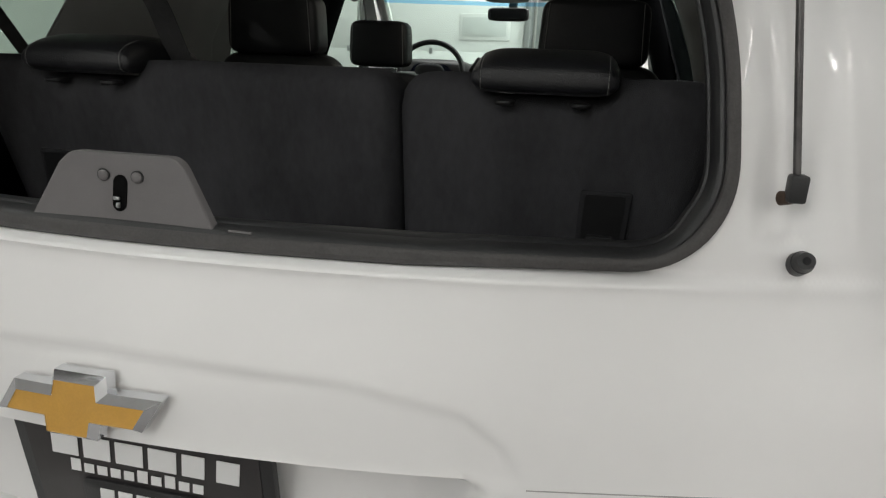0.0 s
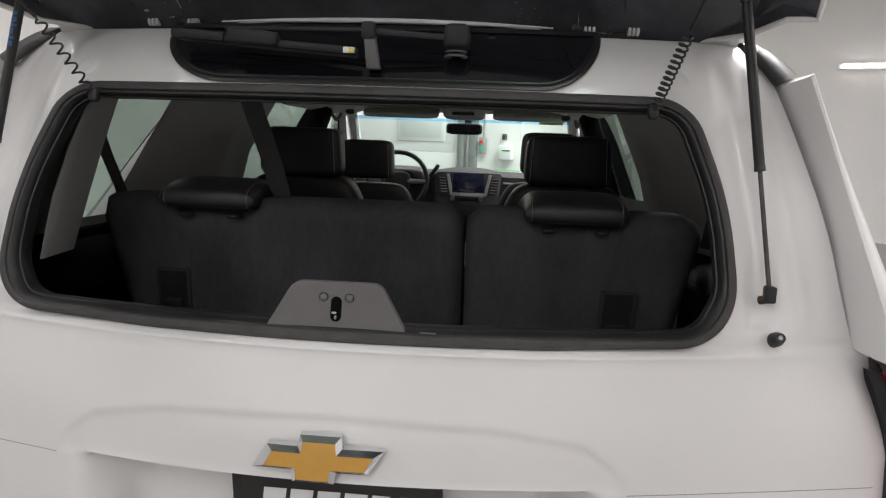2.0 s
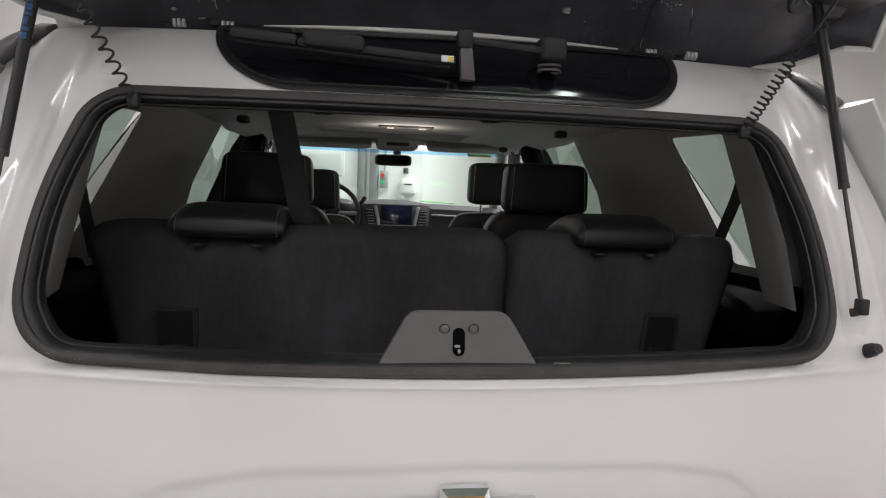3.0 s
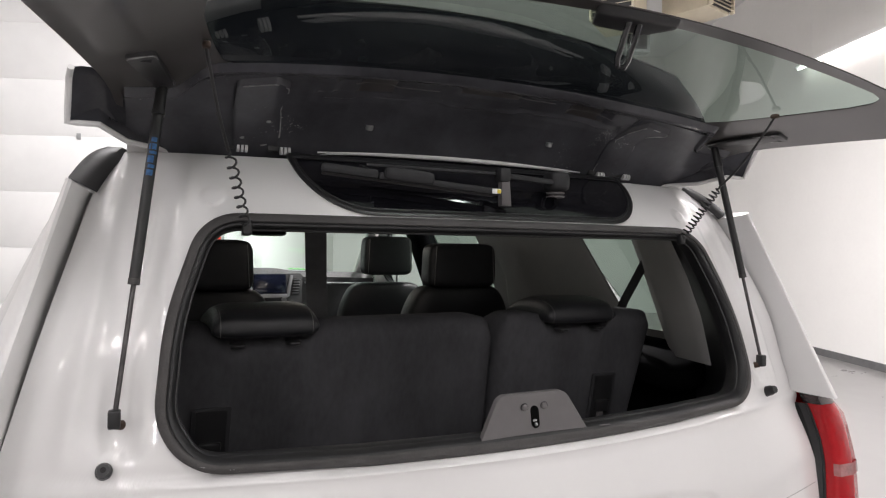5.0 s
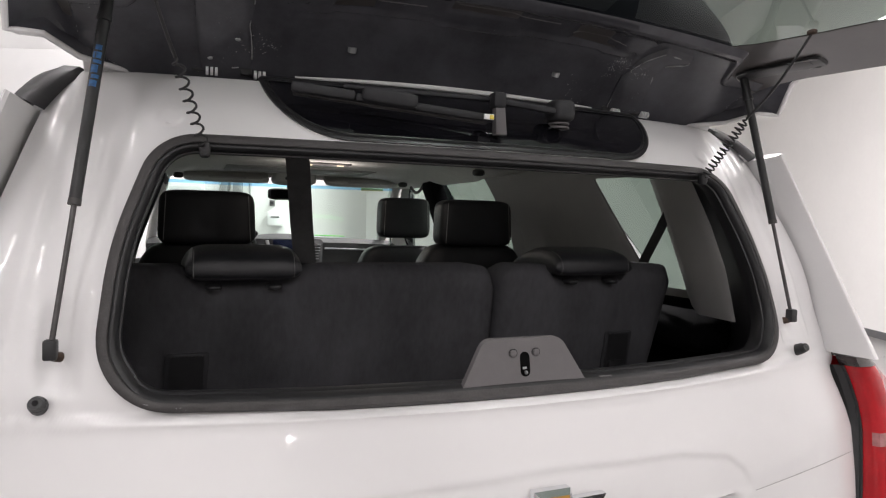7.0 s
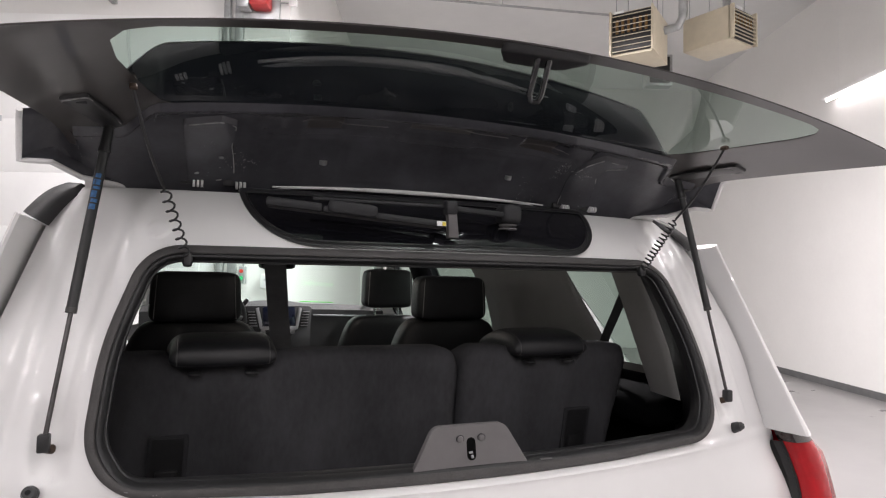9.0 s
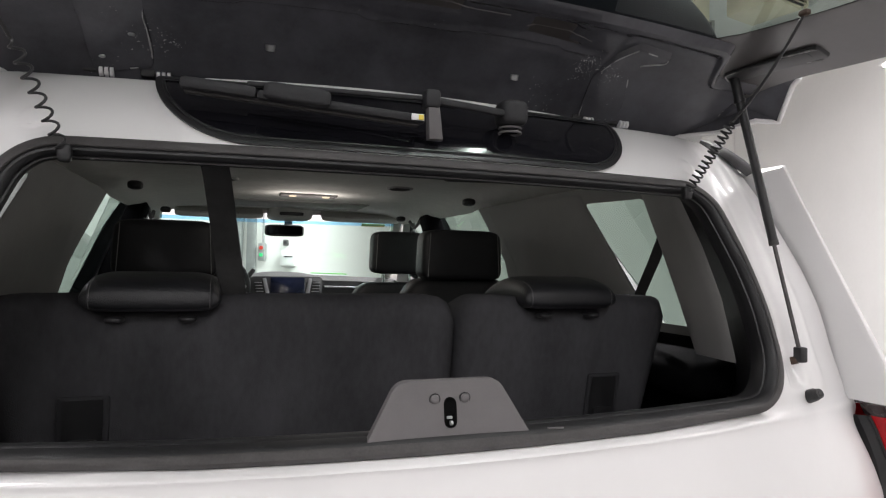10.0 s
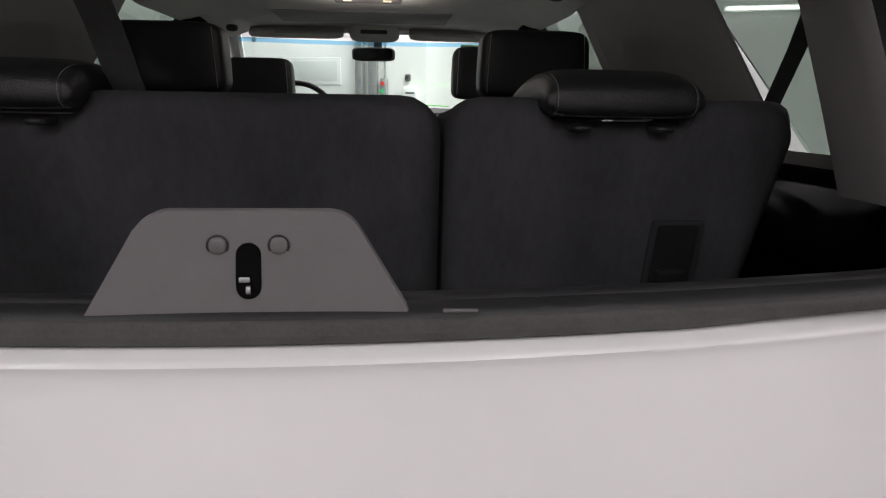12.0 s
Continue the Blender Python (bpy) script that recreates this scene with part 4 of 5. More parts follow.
for s in (-1, 1):
    bs = part("body_side", side_sheet(OUTLINE_OUT, [flare(QUARTER), flare(REARDOOR), flare(FRONTDOOR)], x_out, s), PAINT, car, "white body side", auto=30)
    tr = part("side_trim", side_sheet(OUTLINE_IN, [QUARTER, REARDOOR, FRONTDOOR], x_in, s), DARKTRIM, car, "dark grey inner side trim", auto=30)
    for loop, nm in ((QUARTER, "quarter_window"), (REARDOOR, "door_window"), (FRONTDOOR, "door_window")):
        # door window jambs take the darker copy that stands in for shade
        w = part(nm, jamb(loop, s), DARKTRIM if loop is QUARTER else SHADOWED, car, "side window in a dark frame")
        g = part("pane", pane_of(loop, s, 0.90 if loop is QUARTER else 0.08), SHIELD if loop is FRONTDOOR else TINT, w, "tinted glass")
        g.visible_shadow = False
        if loop is QUARTER:
            for k in range(5):
                line = [(s * (float(x_in(z) * 0.10 + x_out(z) * 0.90) - 0.002), 0.498 + 0.016 * k - 0.14 * (z - 1.33), z) for z in np.linspace(1.332, 1.485 - 0.01 * k, 6)]
                part("aerial_wire", tube(line, 0.00035, 5), TRIMG, w, "thin printed aerial wire")
    # light grey rear pillar trim
    edge_f = [(0.297, 1.284), (0.318, 1.34), (0.345, 1.41), (0.392, 1.52), (0.432, 1.61), (0.458, 1.67)]
    edge_b = [(0.140, 1.290), (0.146, 1.345), (0.155, 1.42), (0.182, 1.52), (0.222, 1.62), (0.262, 1.69)]
    fx = lambda z: float(np.interp(z, [1.28, 1.40, 1.50, 1.67], [0.720, 0.708, 0.700, 0.682]))
    bx = lambda z: float(np.interp(z, [1.28, 1.40, 1.50, 1.60, 1.70], [0.678, 0.656, 0.634, 0.610, 0.590]))
    band = []
    for (yf, zf), (yb, zb) in zip(edge_f, edge_b):
        row = [(s * (fx(zf) + 0.15), yf + 0.190, zf), (s * (fx(zf) + 0.006), yf + 0.010, zf), (s * fx(zf), yf, zf)]
        row += [(s * (fx(zf) * (1 - q) + bx(zb) * q), yf * (1 - q) + yb * q, zf * (1 - q) + zb * q) for q in (0.25, 0.5, 0.75, 0.97)]
        row += [(s * (bx(zb) + 0.004), yb - 0.002, zb)]
        band.append(row)
    part("pillar_trim", sheet(band), TRIMG, tr, "light grey pillar trim", auto=50)
    # padded trim between the side windows
    rows = []
    for z in np.linspace(1.26, 1.70, 10):
        yf = float(np.interp(z, [1.26, 1.36, 1.47, 1.735], [1.42, 1.41, 1.365, 1.50]))
        yb = float(np.interp(z, [1.26, 1.325, 1.685], [0.625, 0.648, 0.826]))
        xw = float(x_in(z))
        rows.append([(s * (xw + 0.002), yb, z), (s * (xw - 0.006), yb + 0.006, z), (s * (xw - 0.022), yb + 0.07, z), (s * (xw - 0.045), yb + 0.20, z), (s * (xw - 0.050), yf - 0.15, z), (s * (xw - 0.046), yf - 0.03, z), (s * (xw - 0.036), yf - 0.006, z), (s * xw, yf + 0.02, z)])
    part("middle_pillar_trim", sheet(rows), DARKTRIM, tr, "dark grey padded pillar trim", auto=50)
    # black sill ledge below the quarter window; it and the side are darkened for shade
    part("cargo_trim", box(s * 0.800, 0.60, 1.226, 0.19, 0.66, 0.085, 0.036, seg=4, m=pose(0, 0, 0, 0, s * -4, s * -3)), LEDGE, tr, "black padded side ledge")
    part("cargo_side", box(s * 0.862, 0.60, 1.03, 0.025, 0.80, 0.54, 0.01), LEDGE, tr, "lower cargo side, near black for shade")
    # ridge beside the gate
    P = []
    for z in np.linspace(1.228, 1.690, 13):
        t = (z - 1.222) / 0.486
        xi, yi = 0.866 - 0.121 * t, -0.002 + 0.177 * t
        xo, yo = 0.892 - 0.122 * t, -0.058 + 0.176 * t
        w = 1 - t
        P.append([(s * (xi - 0.03), yi + 0.075, z), (s * (xi + 0.002), yi + 0.060, z), (s * (xi * 0.7 + xo * 0.3), yi * 0.55 + yo * 0.45 + 0.034, z), (s * (xo - 0.008), yo + 0.010, z), (s * (xo - 0.002), yo + 0.001, z), (s * (xo + 0.003), yo, z),
                  (s * (xo + 0.005 + 0.008 * w), yo + 0.003, z), (s * (xo + 0.007 + 0.018 * w), yo + 0.011, z), (s * (xo + 0.008 + 0.035 * w), yo + 0.026, z), (s * (xo + 0.008 + 0.044 * w), yo + 0.050, z), (s * (xo + 0.006 + 0.058 * w), yo + 0.09, z), (s * float(x_out(z)), yo + 0.17, z)])
    # the top slopes down towards the gate
    P[-1] = [(x, y, z - 0.022 * float(1 - smooth01(0.74, 0.79, abs(x))) + 0.006) for x, y, z in P[-1]]
    bm = sheet(P)
    bm.verts.ensure_lookup_table()
    bm.faces.new(bm.verts[len(bm.verts) - 12:])
    part("corner_pillar", bm, PAINT, car, "white rear corner pillar", auto=40)
    low_cap = [(0.742, 0.178, 1.676), (0.757, 0.176, 1.684), (0.775, 0.184, 1.694), (0.788, 0.203, 1.702), (0.793, 0.26, 1.705), (0.788, 0.34, 1.70)]
    high_cap = [(0.695, 0.285, 1.764), (0.708, 0.278, 1.770), (0.732, 0.280, 1.770), (0.750, 0.30, 1.766), (0.764, 0.35, 1.75), (0.768, 0.42, 1.73)]
    rows = []
    for k in range(9):
        t = k / 8
        b = math.sin(math.pi * t)
        rows.append([(s * (a[0] * (1 - t) + c[0] * t - 0.001 * b), a[1] * (1 - t) + c[1] * t, a[2] * (1 - t) + c[2] * t + 0.008 * b) for a, c in zip(low_cap, high_cap)])
    part("pillar_cap", sheet(rows), PLASTIC, car, "black plastic cap above the corner pillar")
    # tail lamp
    def lamp_row(z, g=0.0):
        t = (1.215 - z) / 0.415
        b = 0.008 * math.sin(math.pi * max(0.0, t)) + 0.05 * t + g
        xi = float(np.interp(z, [0.80, 0.95, 1.05, 1.10, 1.17, 1.215], [0.932, 0.942, 0.950, 0.944, 0.922, 0.900]))
        xo = float(np.interp(z, [0.80, 1.05, 1.16, 1.215], [1.058, 1.064, 1.044, 0.990]))
        return [(s * (xi + 0.001), 0.048 - b, z), (s * (xi + 0.002), 0.040 - b, z), (s * (xi + 0.006), 0.020 - b, z), (s * (xi + 0.016), 0.008 - b, z), (s * (xi * 0.45 + xo * 0.55), 0.006 - b, z), (s * (xo - 0.012), 0.020 - b, z), (s * (xo - 0.002), 0.045 - b, z), (s * xo, 0.08 - b, z), (s * float(x_out(z)), 0.20, z)]

    rows = [lamp_row(z) for z in np.linspace(1.1945, 0.80, 14)]
    tl = part("tail_lamp", sheet(rows), REDL, car, "red tail lamp", auto=75)
    cap = [[(x, y + 0.03, 1.2195) for x, y, z in lamp_row(1.2175)]] + [lamp_row(z, 0.0008) for z in (1.2185, 1.211, 1.203, 1.1955)] + [[(x, y + 0.008, z) for x, y, z in lamp_row(1.1945)]]
    part("lamp_rim", sheet(cap), REDSMOKE, tl, "smoky dark top of the lens")
    inner_edge = [(r_[1][0] - s * 0.002, r_[1][1] - 0.001, r_[1][2]) for r_ in rows]
    part("lamp_gasket", tube(inner_edge, 0.0035, 8), PLASTIC, tl)
    part("lamp_housing", sheet([[(x, y, z) for x, y, z in inner_edge], [(x - s * 0.016, y + 0.012, z) for x, y, z in inner_edge], [(x - s * 0.022, y + 0.10, z) for x, y, z in inner_edge]]), PLASTIC, tl)
    band_rows = [[(p[0] + s * 0.0015, p[1] - 0.002, p[2]) for p in rows[q][2:8]] for q in (5, 6)]
    part("lens_band", sheet(band_rows), CLEARLENS, tl, "pale clear lens band")
    glow_row = [[(p[0] * 0.999, p[1] + 0.006, p[2]) for p in r_[3:7]] for r_ in rows[4:12]]
    part("reflector", sheet(glow_row), REDDEEP, tl, "dark red inner reflector")
    for yw in (0.90, 3.96):
        wh = part("wheel", rod((s * 0.74, yw, 0.39), (s * 0.985, yw, 0.39), 0.39, seg=40), TIRE, car, "black tyre on a silver rim")
        part("rim", rod((s * 0.95, yw, 0.39), (s * 0.99, yw, 0.39), 0.27, 0.25, 30), SATIN, wh)

# roof, bonnet, front and bumper
rows = []
for y in np.linspace(0, 1, 24):
    yy = 0.262 + y * (2.80 - 0.262)
    zc = 1.795 + 0.075 * math.sin(min(1, y * 1.1) * math.pi * 0.62) - 0.02 * y * y
    rows.append([(x, yy + (0.21 * x * x) * (1 - y), zc - 0.075 * (abs(x) / 0.74) ** 3.2) for x in np.linspace(-0.745, 0.745, 41)])
roof = part("roof", thick(sheet(rows), 0.004), PAINT, car, "white roof")
for s in (-1, 1):
    part("roof_rail", tube([(s * 0.66, 0.55 + 0.1 * k, 1.845 + 0.035 * math.sin(min(1, k / 20) * math.pi) ** 0.3) for k in range(21)], 0.016, 10), SATIN, roof, "satin roof rail")
rows = [[(x, y, z - 0.10 * (abs(x) / 0.98) ** 4) for x in np.linspace(-0.98, 0.98, 25)] for y, z in ((3.62, 1.30), (3.9, 1.27), (4.4, 1.21), (4.75, 1.13), (4.9, 1.0), (4.93, 0.7), (4.9, 0.45))]
part("bonnet", sheet(rows), PAINT, car, "white bonnet and nose")
rows = [[(x, y + 0.05 * (x / 0.98) ** 2, z) for x in np.linspace(-0.98, 0.98, 25)] for y, z in ((-0.10, 0.60), (-0.27, 0.60), (-0.29, 0.55), (-0.29, 0.34), (-0.15, 0.28))]
part("rear_bumper", sheet(rows), PAINT, car, "white rear bumper")
part("underbody", box(0, 2.3, 0.42, 1.7, 4.6, 0.16, 0.03), PLASTIC, car)

# windscreen with its blue band
rows = []
for t in (0, 0.15, 0.3, 0.45, 0.6, 0.75, 0.88, 0.905, 0.945, 0.97, 1.0):
    rows.append([(x * (0.70 + 0.10 * (1 - t)) / 0.7, 3.80 - 0.86 * t + 0.10 * (1 - (x / 0.7) ** 2) - 0.10, 1.30 + 0.455 * t) for x in np.linspace(-0.7, 0.7, 21)])
ws = part("windscreen", sheet(rows[:8]), SHIELD, car, "clear windscreen with a blue top band")
ws.visible_shadow = False
wb = part("shade_band", sheet(rows[7:9]), BAND, ws, "blue shade band")
wb.visible_shadow = False
part("header", box(0, 2.88, 1.776, 1.36, 0.10, 0.03, 0.01), LINER, car)

# ---- cabin ----
def headliner_z(y, x):
    return np.interp(y, [0.2, 0.35, 0.60, 1.0, 1.66, 1.72, 2.3, 2.9], [1.690, 1.715, 1.752, 1.768, 1.768, 1.757, 1.762, 1.768]) + 0.012 * (1 - (x / 0.7) ** 2) - 0.045 * smooth01(0.55, 0.72, abs(x))


rows = [[(x, y, float(headliner_z(y, x))) for x in np.linspace(-0.725, 0.725, 31)] for y in np.linspace(0.30, 2.90, 44)]
liner = part("headliner", sheet(rows), LINER, car, "light grey cloth headliner")
# floor takes the same near-black, with the bay's shade in its colour
part("cargo_floor", box(0, 1.6, 0.72, 1.72, 3.0, 0.08, 0.01), LEDGE, car, "carpeted floor, near black for shade")
for x, y in ((-0.322, 1.52), (0.336, 1.52), (-0.326, 0.89), (0.318, 0.873)):
    z = float(headliner_z(y, x))
    v = part("roof_vent", rod((x, y, z - 0.005), (x, y, z + 0.004), 0.050, 0.055, 24), TRIMG, liner, "round grey roof vent")
    for k in range(-2, 3):
        part("slat", box(x, y + k * 0.016, z - 0.0055, 0.08 - abs(k) * 0.012, 0.005, 0.005, 0.001), PLASTIC, v)
z = float(headliner_z(0.85, 0))
rl = part("cargo_lamp", box(-0.004, 0.850, z - 0.001, 0.23, 0.06, 0.010, 0.004), TRIMG, liner, "grey cargo lamp with two lit bulbs")
for s in (-1, 1):
    part("bulb", box(-0.004 + s * 0.068, 0.838, z - 0.006, 0.030, 0.016, 0.006, 0.003), glow("warm_cargo_bulb", (1.0, 0.88, 0.68), 1.0), rl)
z = float(headliner_z(1.87, 0))
dl = part("dome_lamp", box(0.022, 1.88, z - 0.003, 0.24, 0.10, 0.012, 0.005), GREYP, liner, "overhead lamp with two lit bulbs")
for s in (-1, 1):
    part("bulb", box(0.022 + s * 0.070, 1.845, z - 0.010, 0.030, 0.016, 0.008, 0.002), glow("warm_bulb", (1.0, 0.85, 0.6), 0.6), dl)
part("sunroof_edge", box(-0.01, 2.36, float(headliner_z(2.3, 0)) - 0.002, 0.74, 0.34, 0.012, 0.005), TRIMG, liner, "grey sunroof frame")


def fabric_back(x0, x1, h0, h1, name, label, parent):
    """Back of a third-row seat with a dip for its headrest between h0 and h1."""
    n = 44
    top = []
    for k in range(n + 1):
        x = x0 + (x1 - x0) * k / n
        zt = 1.412 - 0.034 * smooth01(0.0, 0.03, x - h0) * (1 - smooth01(-0.03, 0.0, x - h1))
        edge = min(x - x0, x1 - x)
        zt -= 0.034 * max(0, 1 - edge / 0.055) ** 2
        top.append((x, zt))
    rows = []
    for i in range(24):
        t = i / 23
        row = []
        for x, zt in top:
            z = zt + (0.74 - zt) * t
            f = abs(x) / 0.70
            xx = x - math.copysign(0.13 * smooth01(0.3, 1, f) * t * 0.8, x)
            edge = min(x - x0, x1 - x)
            y = 0.372 + 0.10 * t + 0.030 * (1 - min(1, edge / 0.035)) ** 2 + 0.022 * (max(0, 1 - t * 22)) ** 2
            row.append((xx, y, z))
        rows.append(row)
    front = [[(x, y + 0.12 - 0.03 * (i < 2), z) for x, y, z in rows[i]] for i in (0, 3, 23)]
    bm = sheet(list(reversed(front)) + rows)
    sidesL = [[r[0] for r in rows], [(r[0][0], r[0][1] + 0.12, r[0][2]) for r in rows]]
    sidesR = [[r[-1] for r in rows], [(r[-1][0], r[-1][1] + 0.12, r[-1][2]) for r in rows]]
    join(bm, sheet(sidesL))
    join(bm, sheet(sidesR))
    bmesh.ops.remove_doubles(bm, verts=bm.verts[:], dist=1e-4)
    return part(name, bm, CARPET, parent, label, auto=60)


def bun(x, name, parent):
    """A low third-row headrest, folded onto the seat top: a rolled cushion with stitched ends."""
    half = 0.114

    def section(u, k):
        """Point k (0 to 1 round) of the cross-section at u (-1 to 1 along)."""
        a = 2 * math.pi * k
        c, sn = math.cos(a), math.sin(a)
        q = max(0.0, 1 - abs(u) ** 7) ** 0.5
        y = math.copysign(abs(c) ** 0.62, c) * 0.108
        z = math.copysign(abs(sn) ** 0.70, sn) * (0.036 if sn > 0 else 0.033)
        z += 0.012 * (1 - (y / 0.108) ** 2) - 0.006 * smooth01(0.02, 0.10, y)
        q = 0.25 + 0.75 * q
        return Vector((x + u * half * (1 + 0.9 * max(0.0, y)), 0.445 + y * (0.9 + 0.1 * q), 1.407 + z * q))

    us = [math.sin(v) for v in np.linspace(-math.pi / 2, math.pi / 2, 41)]
    bm = sheet([[section(u, k / 48) for k in range(48)] for u in us], closed=True)
    bm.verts.ensure_lookup_table()
    bm.faces.new([bm.verts[k] for k in range(48)])
    bm.faces.new([bm.verts[len(bm.verts) - 48 + k] for k in range(48)])
    h = part(name, bm, LEATHER, parent, "black leather headrest with pale stitching")
    for s in (-1, 1):
        line = [section(s * 0.86, 0.30 + 0.40 * k / 68) for k in range(69)]
        line = [q + (q - Vector((q.x, 0.445, 1.407))).normalized() * 0.0006 for q in line]
        part("seam", tube([section(s * 0.885, 0.25 + 0.47 * k / 30) for k in range(31)], 0.0012, 6), LEATHER, h)
        for k in range(0, 67, 2):
            part("stitch", tube([line[k], line[k + 1]], 0.0006, 5), TRIMG, h)
        part("peg", pillow((x + s * 0.060, 0.362, 1.370), (0.032, 0.04, 0.010), (0.6, 0.7), 16, 8), PLASTIC, h)
    part("piping", tube([section(u, 0.60) for u in np.linspace(-0.88, 0.88, 24)], 0.0016, 6), LEATHER, h)
    return h


third = empty("third_row_bench", car)
tagged(third, "black fabric-backed split third-row bench")
bl = fabric_back(-0.715, 0.170, -0.545, -0.308, "seat_back", "black fabric seat back", third)
brr = fabric_back(0.178, 0.715, 0.308, 0.545, "seat_back", "black fabric seat back", third)
bun(-0.423, "headrest", third)
bun(0.423, "headrest", third)
for x in (-0.535, 0.535):
    pocket = rounded([(-0.046, -0.085), (0.040, -0.085), (0.046, 0.060), (-0.040, 0.060)], 0.006, 4)
    at = lambda u, v, w, x=x: Vector((x + u * (1 - 0.4 * abs(v)) , 0.404 - 0.145 * v - w, 1.172 + v))
    r = part("recliner_pocket", slab(pocket, 0.006, at, 0.002), POCKET, third, "black plastic recliner pocket")
    part("pocket_hollow", slab([(u * 0.78, v * 0.86 + 0.002) for u, v in pocket], 0.001, lambda u, v, w: at(u, v, w + 0.0062)), PLASTIC, r)
    tab = part("pull_tab", slab(rounded([(-0.026, -0.052), (0.020, -0.052), (0.024, -0.018), (-0.024, -0.018)], 0.006, 4), 0.012, lambda u, v, w: at(u, v, w + 0.005), 0.003), PLASTIC, r)
    part("tab_end", slab(rounded([(-0.014, -0.074), (0.006, -0.074), (0.006, -0.054), (-0.014, -0.054)], 0.003, 3), 0.010, lambda u, v, w: at(u, v, w + 0.005), 0.002), GREYP, r)


def captain(x, y, zt, name, hw, hh, bw, gap):
    """A leather seat with its headrest: shoulders, back and posts."""
    st = empty(name, car)
    tagged(st, "black leather seat with a headrest")
    part("backrest", pillow((x, y + 0.05, zt - hh - gap - 0.32), (bw, 0.17, 0.66), (0.32, 0.5), 44, 24, shape=lambda p: Vector((p.x * (1 - 0.16 * smooth01(0.1, 0.33, p.z)), p.y - 0.05 * p.z, p.z))), LEATHER, st)
    part("cushion", pillow((x, y + 0.36, 0.93), (bw + 0.02, 0.56, 0.20), (0.35, 0.45), 36, 18), LEATHER, st)
    part("headrest", pillow((x, y + 0.01, zt - hh / 2), (hw, 0.12, hh), (0.30, 0.36), 48, 24, shape=lambda p: Vector((p.x * (1 - 0.05 * p.z / hh), p.y, p.z))), LEATHER, st)
    for s in (-1, 1):
        part("post", rod((x + s * 0.065, y + 0.02, zt - hh - gap - 0.06), (x + s * 0.065, y + 0.02, zt - hh + 0.04), 0.006, seg=12), CHROME, st)
        part("seam", tube([(x + s * hw * 0.43 * (1 + 0.06 * (k / 10 - 0.5)), y + 0.01 - 0.0585, zt - hh * (0.08 + 0.84 * k / 10)) for k in range(11)], 0.0012, 5), DARKTRIM, st)
    return st


captain(-0.480, 1.25, 1.602, "second_row_seat", 0.302, 0.180, 0.50, 0.0)
captain(0.492, 1.25, 1.602, "second_row_seat", 0.302, 0.180, 0.50, 0.0)
captain(-0.405, 2.06, 1.572, "driver_seat", 0.262, 0.190, 0.52, 0.03)
captain(0.488, 2.12, 1.636, "passenger_seat", 0.268, 0.207, 0.52, 0.05)


def belt(pts, w, parent, name="seat_belt"):
    """A flat webbing strap along a line of points."""
    rows = []
    for p, side in pts:
        rows.append([Vector(p) - Vector(side) * w / 2, Vector(p) + Vector(side) * w / 2])
    return part(name, thick(sheet(rows), 0.0015), mat("grey_webbing", (0.05, 0.05, 0.05), 0.8, var=0.25, scale=40, bump=0.8, bscale=900), parent, "dark grey seat belt webbing")


belt([((-0.335, 0.335, 1.712), (1, 0, 0)), ((-0.318, 0.36, 1.63), (1, 0, 0)), ((-0.298, 0.43, 1.50), (1, 0, 0)), ((-0.283, 0.465, 1.40), (1, 0, 0)), ((-0.28, 0.48, 1.34), (1, 0, 0))], 0.050, car)
for s in (-1, 1):
    belt([((s * q[0], q[1], q[2]), (-s * 0.55, 0.83, 0)) for q in ((0.738, 0.400, 1.645), (0.755, 0.455, 1.572), (0.787, 0.540, 1.50), (0.809, 0.627, 1.411), (0.815, 0.69, 1.30))], 0.032, car)

# dashboard
rows = []
for t in np.linspace(0, 1, 14):
    a = math.pi * 0.5 * min(1, t * 1.6)
    y = 3.52 - 0.62 * t if t < 0.85 else 2.99 + 0.02 * math.sin(t * 20)
    z = 1.385 + 0.028 * math.sin(math.pi * min(1, t / 0.85)) if t < 0.85 else 1.385 - (t - 0.85) / 0.15 * 0.47
    rows.append([(x, y + 0.07 * (x / 0.8) ** 2, z - 0.02 * (x / 0.8) ** 2 + 0.02 * math.exp(-((x - 0.04) / 0.17) ** 4)) for x in np.linspace(-0.80, 0.80, 49)])
dash = part("dashboard", sheet(rows), mat("dash_vinyl", (0.028, 0.028, 0.029), 0.6, var=0.2, scale=20, bump=0.5, bscale=500), car, "dark grey padded dashboard")
dash.location = (0.0, 0.20, -0.018)
stack = lambda o: (lambda u, v, w: Vector((u, 2.985 + 0.25 * (v - 1.25) - o - w, v)))
part("centre_console", slab(rounded([(-0.165, 1.08), (0.25, 1.08), (0.275, 1.405), (-0.175, 1.405)], 0.02, 5), 0.03, stack(0), 0.006), PLASTIC, dash, "black centre stack")
part("screen", slab(rounded([(-0.050, 1.278), (0.158, 1.278), (0.158, 1.400), (-0.050, 1.400)], 0.008, 4), 0.006, stack(0.031), 0.001), SCREEN, dash, "dark blue-black touch screen")
